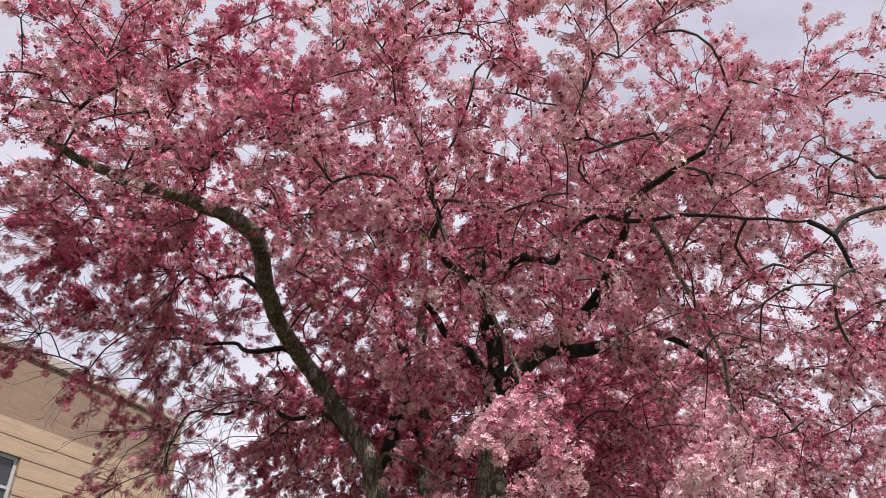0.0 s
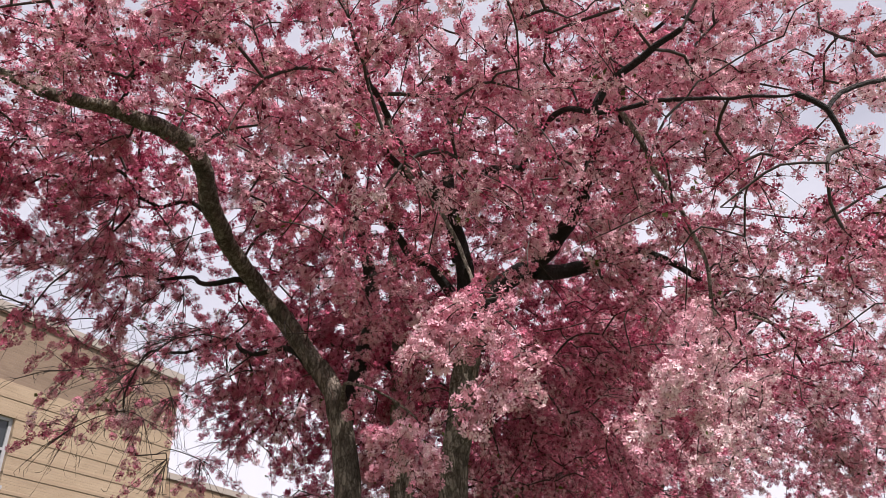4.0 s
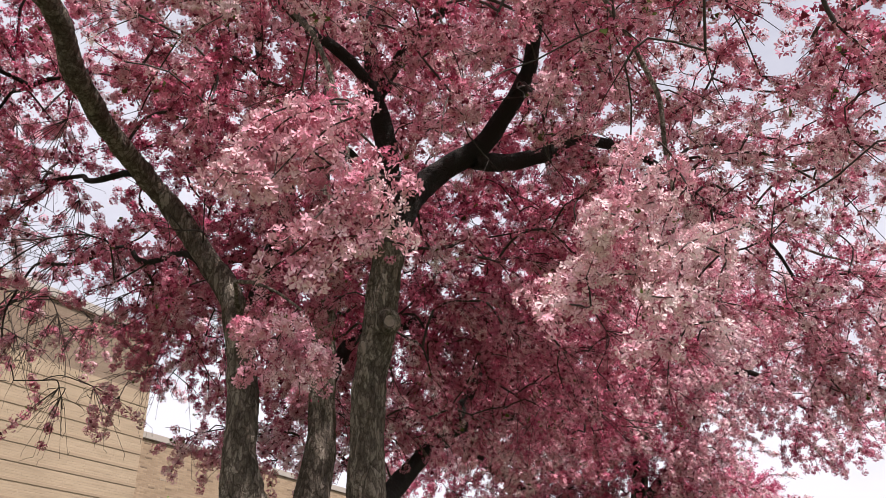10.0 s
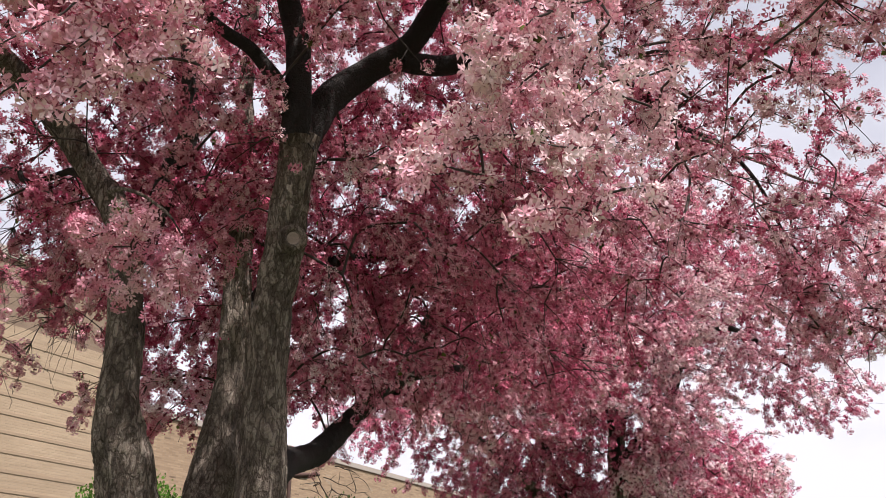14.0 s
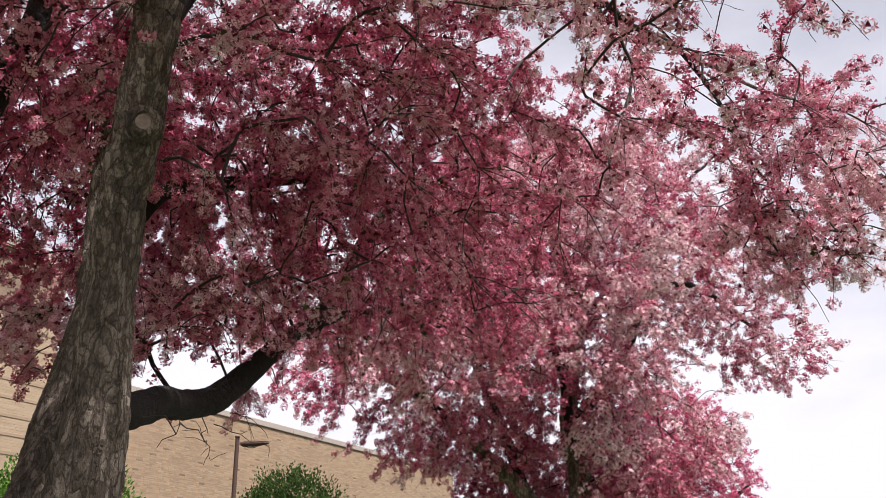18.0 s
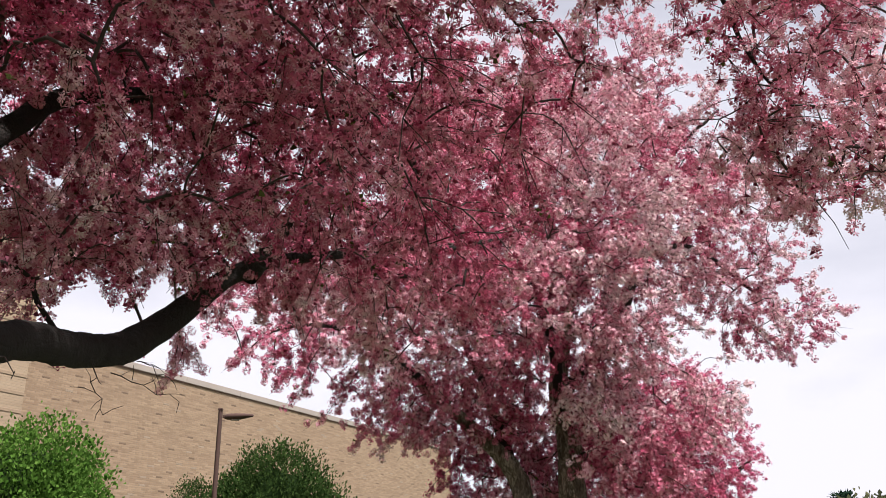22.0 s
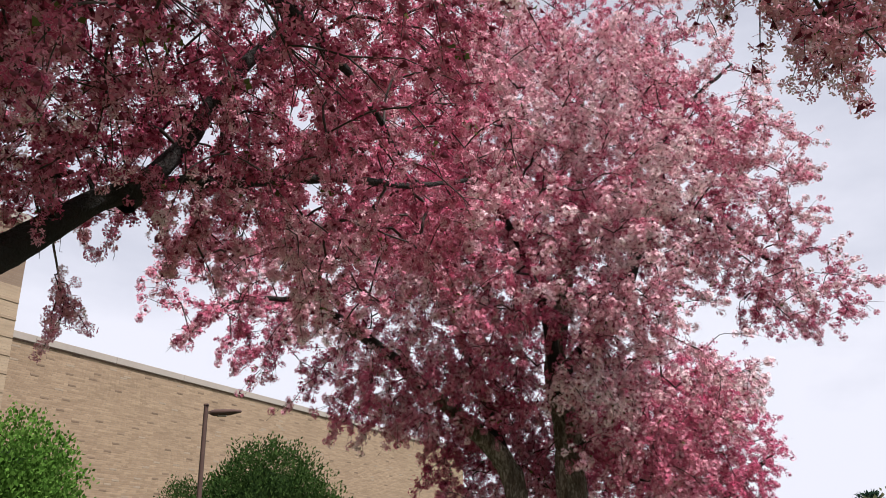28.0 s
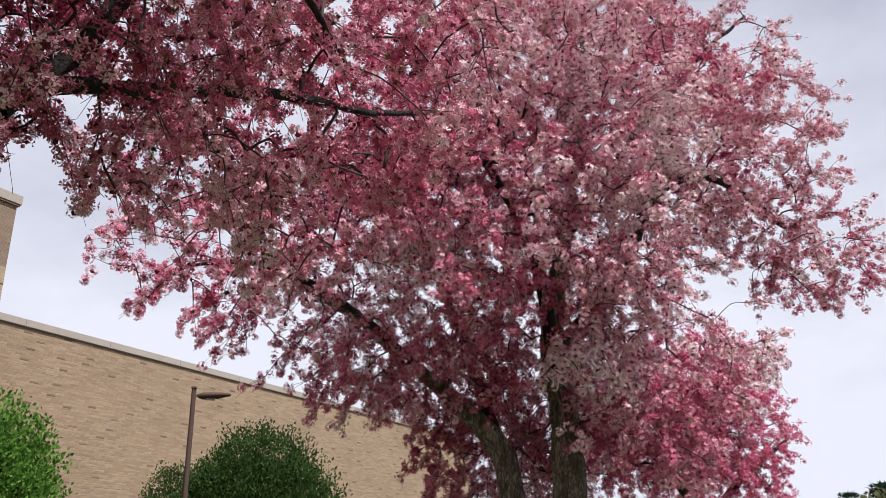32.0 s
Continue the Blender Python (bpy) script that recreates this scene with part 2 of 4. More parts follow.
def brick_material(name, one, two, mortar, length, height, along):
    """Coursed brick on a wall that runs along the world direction given, with brick-to-brick colour and stains."""
    n = Nodes(name)
    pos = n.place()
    dot = n.t.nodes.new("ShaderNodeVectorMath")
    dot.operation = "DOT_PRODUCT"
    n.link(pos, dot.inputs[0])
    dot.inputs[1].default_value = along
    sep = n.t.nodes.new("ShaderNodeSeparateXYZ")
    n.link(pos, sep.inputs[0])
    comb = n.t.nodes.new("ShaderNodeCombineXYZ")
    n.link(dot.outputs["Value"], comb.inputs[0])
    n.link(sep.outputs["Z"], comb.inputs[1])
    b = n.t.nodes.new("ShaderNodeTexBrick")
    b.offset = 0.5
    n.link(comb.outputs[0], b.inputs["Vector"])
    b.inputs["Color1"].default_value, b.inputs["Color2"].default_value, b.inputs["Mortar"].default_value = (*one, 1), (*two, 1), (*mortar, 1)
    b.inputs["Scale"].default_value, b.inputs["Mortar Size"].default_value, b.inputs["Mortar Smooth"].default_value = 1.0, 0.005, 0.2
    b.inputs["Bias"].default_value, b.inputs["Brick Width"].default_value, b.inputs["Row Height"].default_value = 0.0, length, height
    flat = n.add("ShaderNodeMapping", Scale=(0.9, 11.0, 1.0))
    n.link(comb.outputs[0], flat.inputs["Vector"])
    streak = n.noise(flat.outputs[0], 1.0, 3.0, 0.6)
    stain = n.noise(comb.outputs[0], 0.5, 5.0, 0.6)
    grain = n.noise(pos, 60.0, 4.0, 0.6)
    col = n.mix(0.5, b.outputs["Color"], n.ramp(stain, [(0.3, (0.72, 0.70, 0.68)), (0.7, (1.0, 1.0, 1.0))]), "MULTIPLY")
    col = n.mix(0.6, col, n.ramp(streak, [(0.3, (0.70, 0.68, 0.66)), (0.5, (0.92, 0.92, 0.92)), (0.7, (1.0, 1.0, 1.0))]), "MULTIPLY")
    col = n.mix(0.35, col, n.ramp(grain, [(0.3, (0.7, 0.7, 0.7)), (0.7, (1.0, 1.0, 1.0))]), "MULTIPLY")
    return n.surface(col, 0.88, n.maths("SUBTRACT", n.maths("MULTIPLY", grain, 0.3), b.outputs["Fac"]), 0.5, 0.008)


WALL_AZ = radians(61.0)
ALONG = Vector((math.cos(WALL_AZ), math.sin(WALL_AZ), 0))     # the walls' run, away from the path's start
INTO = Vector((-math.sin(WALL_AZ), math.cos(WALL_AZ), 0))     # into the building
m_brick = brick_material("buff_brick", (0.385, 0.276, 0.174), (0.29, 0.200, 0.124), (0.305, 0.240, 0.170), 0.30, 0.0677, ALONG)
m_brick_tall = brick_material("plain_buff_brick", (0.42, 0.322, 0.212), (0.385, 0.292, 0.19), (0.375, 0.30, 0.212), 0.30, 0.0677, ALONG)
m_brick_brown = brick_material("tan_brick", (0.252, 0.180, 0.122), (0.218, 0.153, 0.105), (0.245, 0.190, 0.143), 0.30, 0.0677, ALONG)
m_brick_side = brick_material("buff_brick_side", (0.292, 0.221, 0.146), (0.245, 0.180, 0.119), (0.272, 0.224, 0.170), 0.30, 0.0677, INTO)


def accent_material(name, a, b):
    n = Nodes(name)
    r = n.t.nodes.new("ShaderNodeObjectInfo").outputs["Random"]
    g = n.noise(n.place(), 40.0, 4.0)
    col = n.mix(0.4, n.ramp(r, [(0.0, a), (1.0, b)]), n.ramp(g, [(0.3, (0.6, 0.6, 0.6)), (0.7, (1, 1, 1))]), "MULTIPLY")
    return n.surface(col, 0.85, g, 0.3, 0.004)


m_brick_dark = accent_material("dark_brick", (0.15, 0.10, 0.062), (0.235, 0.162, 0.105))
m_brick_pale = accent_material("pale_brick", (0.340, 0.265, 0.184), (0.292, 0.228, 0.160))
m_brick_band = accent_material("band_brick", (0.30, 0.222, 0.146), (0.325, 0.242, 0.158))

n_glass = Nodes("window_glass")
m_glass = n_glass.surface((0.03, 0.035, 0.04), 0.05)


# ---- mesh helpers ----
def mesh_from(name, verts, faces, material):
    me = bpy.data.meshes.new(name)
    me.from_pydata([tuple(v) for v in verts], [], faces)
    me.materials.append(material)
    return me


def quads(name, co, loops, sides, material):
    """A mesh from arrays: co (n, 3), loops (faces, sides)."""
    me = bpy.data.meshes.new(name)
    me.vertices.add(len(co))
    me.vertices.foreach_set("co", np.ascontiguousarray(co, dtype=np.float32).ravel())
    me.loops.add(len(loops) * sides)
    me.loops.foreach_set("vertex_index", np.ascontiguousarray(loops, dtype=np.int32).ravel())
    me.polygons.add(len(loops))
    me.polygons.foreach_set("loop_start", np.arange(0, len(loops) * sides, sides, dtype=np.int32))
    me.materials.append(material)
    me.update(calc_edges=True)
    return me


def part(name, me, parent, label="", kind=""):
    if isinstance(me, bmesh.types.BMesh):
        raise TypeError(name)
    ob = new(name, me)
    if parent is not None:
        ob.parent = parent
        ob.matrix_parent_inverse = parent.matrix_basis.inverted()
    return tagged(ob, label=label, kind=kind)


def thing(name, at, label, category, group="", kind=""):
    e = new(name)
    e.location = at
    e.empty_display_size = 0.3
    return tagged(e, label, category, group, kind)


def box(name, corners, material, bevel=0.0):
    """A box between an origin and three edge vectors."""
    o, a, b, c = (Vector(v) for v in corners)
    bm = bmesh.new()
    vs = [bm.verts.new(o + a * i + b * j + c * k) for k in (0, 1) for j in (0, 1) for i in (0, 1)]
    for f in ((0, 2, 3, 1), (4, 5, 7, 6), (0, 1, 5, 4), (1, 3, 7, 5), (3, 2, 6, 7), (2, 0, 4, 6)):
        bm.faces.new([vs[i] for i in f])
    bmesh.ops.recalc_face_normals(bm, faces=bm.faces)
    if bevel:
        bmesh.ops.bevel(bm, geom=bm.edges[:], offset=bevel, segments=2, affect="EDGES", profile=0.5)
    me = bpy.data.meshes.new(name)
    bm.to_mesh(me)
    bm.free()
    me.materials.append(material)
    return me


def smooth_path(points, step):
    """Catmull-Rom through (x, y, z, radius) rows, at about the given step."""
    p = np.array(points, dtype=float)
    p = np.vstack([2 * p[0] - p[1], p, 2 * p[-1] - p[-2]])
    out = []
    for i in range(1, len(p) - 2):
        a, b, c, d = p[i - 1], p[i], p[i + 1], p[i + 2]
        n = max(2, int(np.linalg.norm((c - b)[:3]) / step))
        for k in range(n):
            u = k / n
            out.append(0.5 * (2 * b + (c - a) * u + (2 * a - 5 * b + 4 * c - d) * u * u + (3 * b - 3 * c + d - a) * u ** 3))
    out.append(p[-2])
    return np.array(out)


def tube_arrays(path, sides, rough=0.0, seed=0):
    """Vertices and faces of a tapering tube; rough makes the bark uneven."""
    c, r = path[:, :3], path[:, 3]
    t = np.gradient(c, axis=0)
    t /= np.linalg.norm(t, axis=1)[:, None] + 1e-9
    ref = np.array([1.0, 0.0, 0.0]) if abs(t[0][0]) < 0.8 else np.array([0.0, 1.0, 0.0])
    a = np.cross(t, ref)
    a /= np.linalg.norm(a, axis=1)[:, None] + 1e-9
    b = np.cross(t, a)
    ang = np.arange(sides) * 2 * np.pi / sides
    ring = a[:, None, :] * np.cos(ang)[None, :, None] + b[:, None, :] * np.sin(ang)[None, :, None]
    rr = np.repeat(r[:, None], sides, axis=1)
    if rough:
        for i in range(len(c)):
            for j in range(sides):
                q = Vector(c[i] + ring[i, j] * r[i]) + Vector((seed * 3.1, 0, 0))
                w = noise.noise(Vector((q.x * 7, q.y * 7, q.z * 2.2))) * 0.8 + noise.noise(Vector((q.x * 24, q.y * 24, q.z * 8))) * 0.55 + (0.35 - abs(noise.noise(Vector((q.x * 45, q.y * 45, q.z * 14))))) * 0.7
                rr[i, j] *= 1 + rough * w
    v = c[:, None, :] + ring * rr[:, :, None]
    n = len(c)
    i0 = (np.arange(n - 1)[:, None] * sides + np.arange(sides)[None, :])
    j1 = (np.arange(n - 1)[:, None] * sides + (np.arange(sides)[None, :] + 1) % sides)
    f = np.stack([i0, j1, j1 + sides, i0 + sides], axis=-1).reshape(-1, 4)
    return v.reshape(-1, 3), f


def shade_smooth(me):
    me.polygons.foreach_set("use_smooth", np.ones(len(me.polygons), dtype=bool))
    return me


def crooked(points, seed, step):
    """The limb's path with the small kinks of old fruit wood; thin wood is kinked more."""
    p = smooth_path(points, step)
    for q in p:
        for k, amp in ((1.7, 0.05), (5.0, 0.022)):
            w = noise.noise_vector(Vector(q[:3]) * k + Vector((seed * 1.7, 0, 0)))
            q[:3] += np.array(w) * amp * min(1.0, max(0.0, 1.35 - q[3] / 0.08))
    return p


def stem_mesh(name, points, sides=20, step=0.05, rough=0.09, seed=0, material=None):
    v, f = tube_arrays(crooked(points, seed, step), sides, rough, seed)
    return shade_smooth(quads(name, v, f, 4, material or m_bark))


# ---- ground ----
def build_ground():
    rng = np.random.default_rng(3)
    g = np.concatenate([-np.geomspace(3000, 12, 26), np.linspace(-10, 10, 11), np.geomspace(12, 3000, 26)])
    xs, ys = np.meshgrid(g + 2, g + 14, indexing="ij")
    flat = np.hypot(xs - 2, ys - 12) < 90
    z = np.where(flat, rng.normal(0, 0.015, xs.shape), rng.normal(0, 0.25, xs.shape))
    n = len(g)
    co = np.stack([xs, ys, z - 0.02], axis=-1).reshape(-1, 3)
    i = (np.arange(n - 1)[:, None] * n + np.arange(n - 1)[None, :]).ravel()
    me = quads("ground", co, np.stack([i, i + n, i + n + 1, i + 1], axis=-1), 4, m_grass)
    tagged(new("ground", me), "wide mown spring lawn under the flowering trees", "lawn", kind="structure")


build_ground()


# ---- the school building ----
def wall_at(u, off, z):
    """A point of the building: u along the wall, off into the building, z up."""
    return ALONG * u + INTO * off + Vector((0, 0, z))


UP = Vector((0, 0, 1))
WING_OFF, WING_TOP = 23.19, 9.06
TALL_OFF, TALL_TOP, TALL_END = 19.69, 10.99, 18.55


def block(name, u0, u1, off, depth, z0, z1, material):
    return box(name, (wall_at(u0, off, z0), ALONG * (u1 - u0), INTO * depth, UP * (z1 - z0)), material)


def build_wing():
    wing = thing("school_wing", wall_at(TALL_END, WING_OFF, 0), "long low school wing of mottled buff brick with a metal roof edge", "building", kind="structure")
    wall = part("wall", block("wing_wall", TALL_END - 0.2, 49.6, WING_OFF, 0.4, -0.1, WING_TOP - 0.22, m_brick), wing)
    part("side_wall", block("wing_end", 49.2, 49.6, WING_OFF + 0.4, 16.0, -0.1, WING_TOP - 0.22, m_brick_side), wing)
    part("roof", block("wing_roof", TALL_END, 49.5, WING_OFF + 0.35, 16.0, WING_TOP - 0.5, WING_TOP - 0.3, m_roof), wing)
    part("drip_edge", block("wing_drip", TALL_END, 49.6, WING_OFF - 0.03, 0.4, WING_TOP - 0.25, WING_TOP - 0.215, m_drip), wing)
    u = TALL_END
    while u < 48:
        part("coping", box("coping", (wall_at(u, WING_OFF - 0.06, WING_TOP - 0.215), ALONG * 3.04, INTO * 0.46, UP * 0.225), m_coping, 0.012), wing)
        u += 3.05
    # darker bricks scattered through the coursing, a little proud of the rest
    rng = random.Random(11)
    brick = box("dark_brick", (Vector((-0.145, -0.02, -0.0285)), Vector((0.29, 0, 0)), Vector((0, 0.1, 0)), Vector((0, 0, 0.057))), m_brick_dark, 0.004)
    pale = box("pale_brick", (Vector((-0.145, -0.02, -0.0285)), Vector((0.29, 0, 0)), Vector((0, 0.1, 0)), Vector((0, 0, 0.057))), m_brick_pale, 0.004)
    turn = Matrix.Rotation(WALL_AZ, 4, "Z")
    used = set()
    for me, count, proud in ((brick, 290, 0.006), (pale, 300, 0.004)):
        for _ in range(count):
            row = rng.randint(58, 129)
            col = int(62 + 100 * rng.random() ** 1.4)
            if (row, col) in used:
                continue
            used |= {(row + a, col + b) for a in (-2, -1, 0, 1, 2) for b in (-2, -1, 0, 1, 2)} if me is brick else {(row, col), (row, col + 1), (row, col - 1)}
            ob = part("brick", me, wall)
            ob.matrix_parent_inverse = Matrix()
            ob.matrix_basis = Matrix.Translation(wall_at((col + 0.5 * (row % 2) + 0.5) * 0.30, WING_OFF + 0.02 - proud, (row + 0.5) * 0.0677)) @ turn
    return wing


def build_tall():
    tall = thing("school_block", wall_at(TALL_END - 9, TALL_OFF, 0), "taller school block of buff brick with projecting brick courses", "building", kind="structure")
    win_u0, win_u1, win_z1 = 11.2, 13.33, 8.18
    win_z0 = 6.4
    low = -14.0
    # wall pieces round the window
    part("wall", block("wall_right", win_u1, TALL_END, TALL_OFF, 0.4, -0.1, 9.05, m_brick_tall), tall)
    part("wall", block("wall_left", low, win_u0, TALL_OFF, 0.4, -0.1, 9.05, m_brick_tall), tall)
    part("wall", block("wall_over", win_u0, win_u1, TALL_OFF, 0.4, win_z1, 9.05, m_brick_tall), tall)
    part("wall", block("wall_under", win_u0, win_u1, TALL_OFF, 0.4, -0.1, win_z0, m_brick_tall), tall)
    part("upper_wall", block("upper_wall", low, TALL_END, TALL_OFF + 0.003, 0.4, 9.05, TALL_TOP - 0.24, m_brick_brown), tall, "browner brick strip under the roof edge")
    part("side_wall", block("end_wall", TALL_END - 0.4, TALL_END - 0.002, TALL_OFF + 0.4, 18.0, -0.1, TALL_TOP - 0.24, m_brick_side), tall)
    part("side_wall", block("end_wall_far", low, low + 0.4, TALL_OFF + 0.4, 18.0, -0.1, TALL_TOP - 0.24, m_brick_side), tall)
    part("roof", block("tall_roof", low, TALL_END - 0.4, TALL_OFF + 0.4, 18.0, TALL_TOP - 0.5, TALL_TOP - 0.3, m_roof), tall)
    part("drip_edge", block("drip", low, TALL_END + 0.05, TALL_OFF - 0.05, 0.4, TALL_TOP - 0.27, TALL_TOP - 0.22, m_drip), tall)
    u = TALL_END + 0.09
    while u > low:
        part("coping", box("coping", (wall_at(u - 3.04, TALL_OFF - 0.07, TALL_TOP - 0.22), ALONG * 3.04, INTO * 0.47, UP * 0.25), m_coping, 0.012), tall)
        u -= 3.05
    part("coping", box("coping_side", (wall_at(TALL_END - 0.4, TALL_OFF + 0.41, TALL_TOP - 0.22), ALONG * 0.49, INTO * 17.5, UP * 0.25), m_coping, 0.012), tall)
    # projecting courses
    z = 8.62
    while z > 3.0:
        spans = [(low, TALL_END)] if not (win_z0 - 0.1 < z < win_z1 + 0.05) else [(low, win_u0), (win_u1, TALL_END)]
        for a, b in spans:
            part("brick_course", box("course", (wall_at(a, TALL_OFF - 0.014, z), ALONG * (b - a), INTO * 0.1, UP * 0.085), m_brick_band, 0.006), tall, "darker projecting brick course")
        z -= 0.46
    # window
    win = part("window", block("window_frame_head", win_u0, win_u1, TALL_OFF + 0.1, 0.09, win_z1 - 0.09, win_z1, m_frame), tall, "aluminium window with dark glass")
    for u in (win_u0, (win_u0 + win_u1) / 2 - 0.035, win_u1 - 0.09):
        part("jamb", block("jamb", u, u + 0.09, TALL_OFF + 0.1, 0.09, win_z0 + 0.09, win_z1 - 0.09, m_frame), win)
    part("rail", block("rail", win_u0 + 0.09, win_u1 - 0.09, TALL_OFF + 0.105, 0.08, 7.35, 7.42, m_frame), win)
    part("sill", block("sill", win_u0 - 0.04, win_u1 + 0.04, TALL_OFF - 0.05, 0.24, win_z0, win_z0 + 0.09, m_frame), win)
    part("pane", block("pane", win_u0 + 0.05, win_u1 - 0.05, TALL_OFF + 0.14, 0.012, win_z0 + 0.05, win_z1 - 0.05, m_glass), win, "dark reflecting glass")
    # dark sheet added behind the glass, painted as the unlit interior
    part("window_backing", block("window_backing", win_u0 - 0.3, win_u1 + 0.3, TALL_OFF + 0.42, 0.1, win_z0 - 0.3, win_z1 + 0.3, m_backing), tall)


build_wing()
build_tall()


# ---- lamp ----
def build_lamp():
    x, y, top = -2.84, 24.35, 5.59
    lamp = thing("parking_lamp", (x, y, 0), "tall square bronze parking lamp with one flat cobra head", "street lamp")
    pole = np.array([(x, y, -0.05, 0.07), (x, y, 2.0, 0.062), (x, y, 4.0, 0.056), (x, y, top - 0.02, 0.052)])
    v, f = tube_arrays(pole, 4)
    part("pole", quads("pole", v, f, 4, m_lamp), lamp)
    part("cap", box("cap", ((x - 0.055, y - 0.055, top - 0.02), (0.11, 0, 0), (0, 0.11, 0), (0, 0, 0.05)), m_lamp, 0.015), lamp)
    part("base_cover", box("base", ((x - 0.16, y - 0.16, -0.03), (0.32, 0, 0), (0, 0.32, 0), (0, 0, 0.14)), m_lamp, 0.02), lamp)
    arm = Vector((0.93, 0.36, 0.0))
    side = Vector((-0.36, 0.93, 0))
    a = Vector((x, y, top - 0.16))
    part("arm", box("arm", (a + arm * 0.06 - side * 0.03 - UP * 0.035, arm * 0.2, side * 0.06, UP * 0.07), m_lamp, 0.01), lamp)
    # the head: a flat shell, thick near the arm, thin at its tip
    bm = bmesh.new()
    rings = []
    for s, w, lo, hi in ((-0.10, 0.05, -0.045, 0.045), (-0.02, 0.12, -0.075, 0.075), (0.18, 0.165, -0.085, 0.08), (0.36, 0.16, -0.05, 0.075), (0.53, 0.10, 0.0, 0.065), (0.59, 0.045, 0.03, 0.05)):
        c = a + arm * (0.2 + s)
        ring = []
        for k in range(12):
            ang = k * math.pi / 6
            h = (hi if math.sin(ang) > 0 else -lo) * math.sin(ang)
            ring.append(bm.verts.new(c + side * (w * math.cos(ang)) + UP * (h + s * 0.05)))
        rings.append(ring)
    for r0, r1 in zip(rings, rings[1:]):
        for k in range(12):
            bm.faces.new((r0[k], r0[(k + 1) % 12], r1[(k + 1) % 12], r1[k]))
    bm.faces.new(rings[0])
    bm.faces.new(rings[-1][::-1])
    bmesh.ops.recalc_face_normals(bm, faces=bm.faces)
    me = bpy.data.meshes.new("lamp_head")
    bm.to_mesh(me)
    bm.free()
    me.materials.append(m_lamp)
    head = part("lamp_head", shade_smooth(me), lamp)
    part("lens", box("lens", (a + arm * 0.26 - side * 0.08 - UP * 0.080, arm * 0.2, side * 0.16, UP * 0.03), m_lens, 0.01), head)


build_lamp()


# ---- blossom trees ----
def unit(v):
    return v / (np.linalg.norm(v, axis=-1, keepdims=True) + 1e-9)


def flower_template(wide, width=0.31, petals=5):
    """One flower of radius 1 that looks up: a shared heart and, for each petal, an oval outline ("oval"), two shoulders and a tip (True), or two tips."""
    pts, faces = [(0, 0, 0)], []
    for k in range(petals):
        a = k * 2 * math.pi / petals
        if wide == "oval":
            for da, r, z in ((-0.34, 0.42, 0.10), (-0.37, 0.76, 0.24), (0.0, 1.0, 0.30), (0.37, 0.76, 0.24), (0.34, 0.42, 0.10)):
                pts.append((r * math.cos(a + da), r * math.sin(a + da), z))
            b = 1 + 5 * k
            faces.append((0, b, b + 1, b + 2, b + 3, b + 4))
        elif wide:
            for da, r, z in ((-0.33, 0.66, 0.20), (0.0, 1.0, 0.30), (0.33, 0.66, 0.20)):
                pts.append((r * math.cos(a + da), r * math.sin(a + da), z))
            b = 1 + 3 * k
            faces.append((0, b, b + 1, b + 2))
        else:
            for da, r, z in ((-width, 1.0, 0.30), (width, 1.0, 0.30)):
                pts.append((r * math.cos(a + da), r * math.sin(a + da), z))
            b = 1 + 2 * k
            faces.append((0, b, b + 1))
    return np.array(pts), np.array(faces)


def flowers_mesh(name, centres, axes, sizes, material, rng, wide=True, width=0.31, stalk=None, petals=5):
    """Many flowers in one mesh; stalk: the point that their stalks share."""
    t, f = flower_template(wide, width, petals)
    n = len(centres)
    ax = unit(axes)
    ref = unit(rng.normal(size=(n, 3)))
    u = unit(np.cross(ax, ref))
    w = np.cross(ax, u)
    cup = rng.uniform(0.1, 1.5, (n, 1))
    z = t[None, :, 2] * cup
    co = centres[:, None, :] + sizes[:, None, None] * (t[None, :, 0, None] * u[:, None, :] + t[None, :, 1, None] * w[:, None, :] + z[:, :, None] * ax[:, None, :])
    # no two petals lie alike
    co[:, 1:] += rng.normal(0, 0.07, co[:, 1:].shape) * sizes[:, None, None]
    loops = (f[None] + (np.arange(n) * len(t))[:, None, None]).reshape(-1, f.shape[1])
    if stalk is not None:
        verts = [tuple(p) for p in co.reshape(-1, 3)] + [tuple(stalk)]
        at = len(verts) - 1
        sides = []
        for k in range(n):
            verts.append(tuple(np.array(stalk) + rng.normal(0, 0.003, 3)))
            sides.append((k * len(t), at, len(verts) - 1))
        me = mesh_from(name, verts, [tuple(int(i) for i in q) for q in loops] + sides, material)
        me.materials.append(m_heart)
        for k in range(len(sides)):
            me.polygons[len(loops) + k].material_index = 1
        return me
    return quads(name, co.reshape(-1, 3), loops, f.shape[1], material)


HEART = np.array([(0.94, 0, -0.33), (-0.47, 0.82, -0.33), (-0.47, -0.82, -0.33), (0, 0, 1)], dtype=float)
HEART_FACES = np.array([(0, 2, 1), (0, 1, 3), (1, 2, 3), (2, 0, 3)])


def shade_cores_mesh(name, spots, radius, rng):
    """A dark red core added inside every flower head: shade between the petals, put into colour."""
    n = len(spots)
    co = spots[:, None, :] + HEART[None] * (radius * rng.uniform(0.7, 1.15, (n, 4, 1))) + rng.normal(0, radius * 0.25, (n, 4, 3))
    loops = (HEART_FACES[None] + (np.arange(n) * 4)[:, None, None]).reshape(-1, 3)
    return quads(name, co.reshape(-1, 3), loops, 3, m_heart)


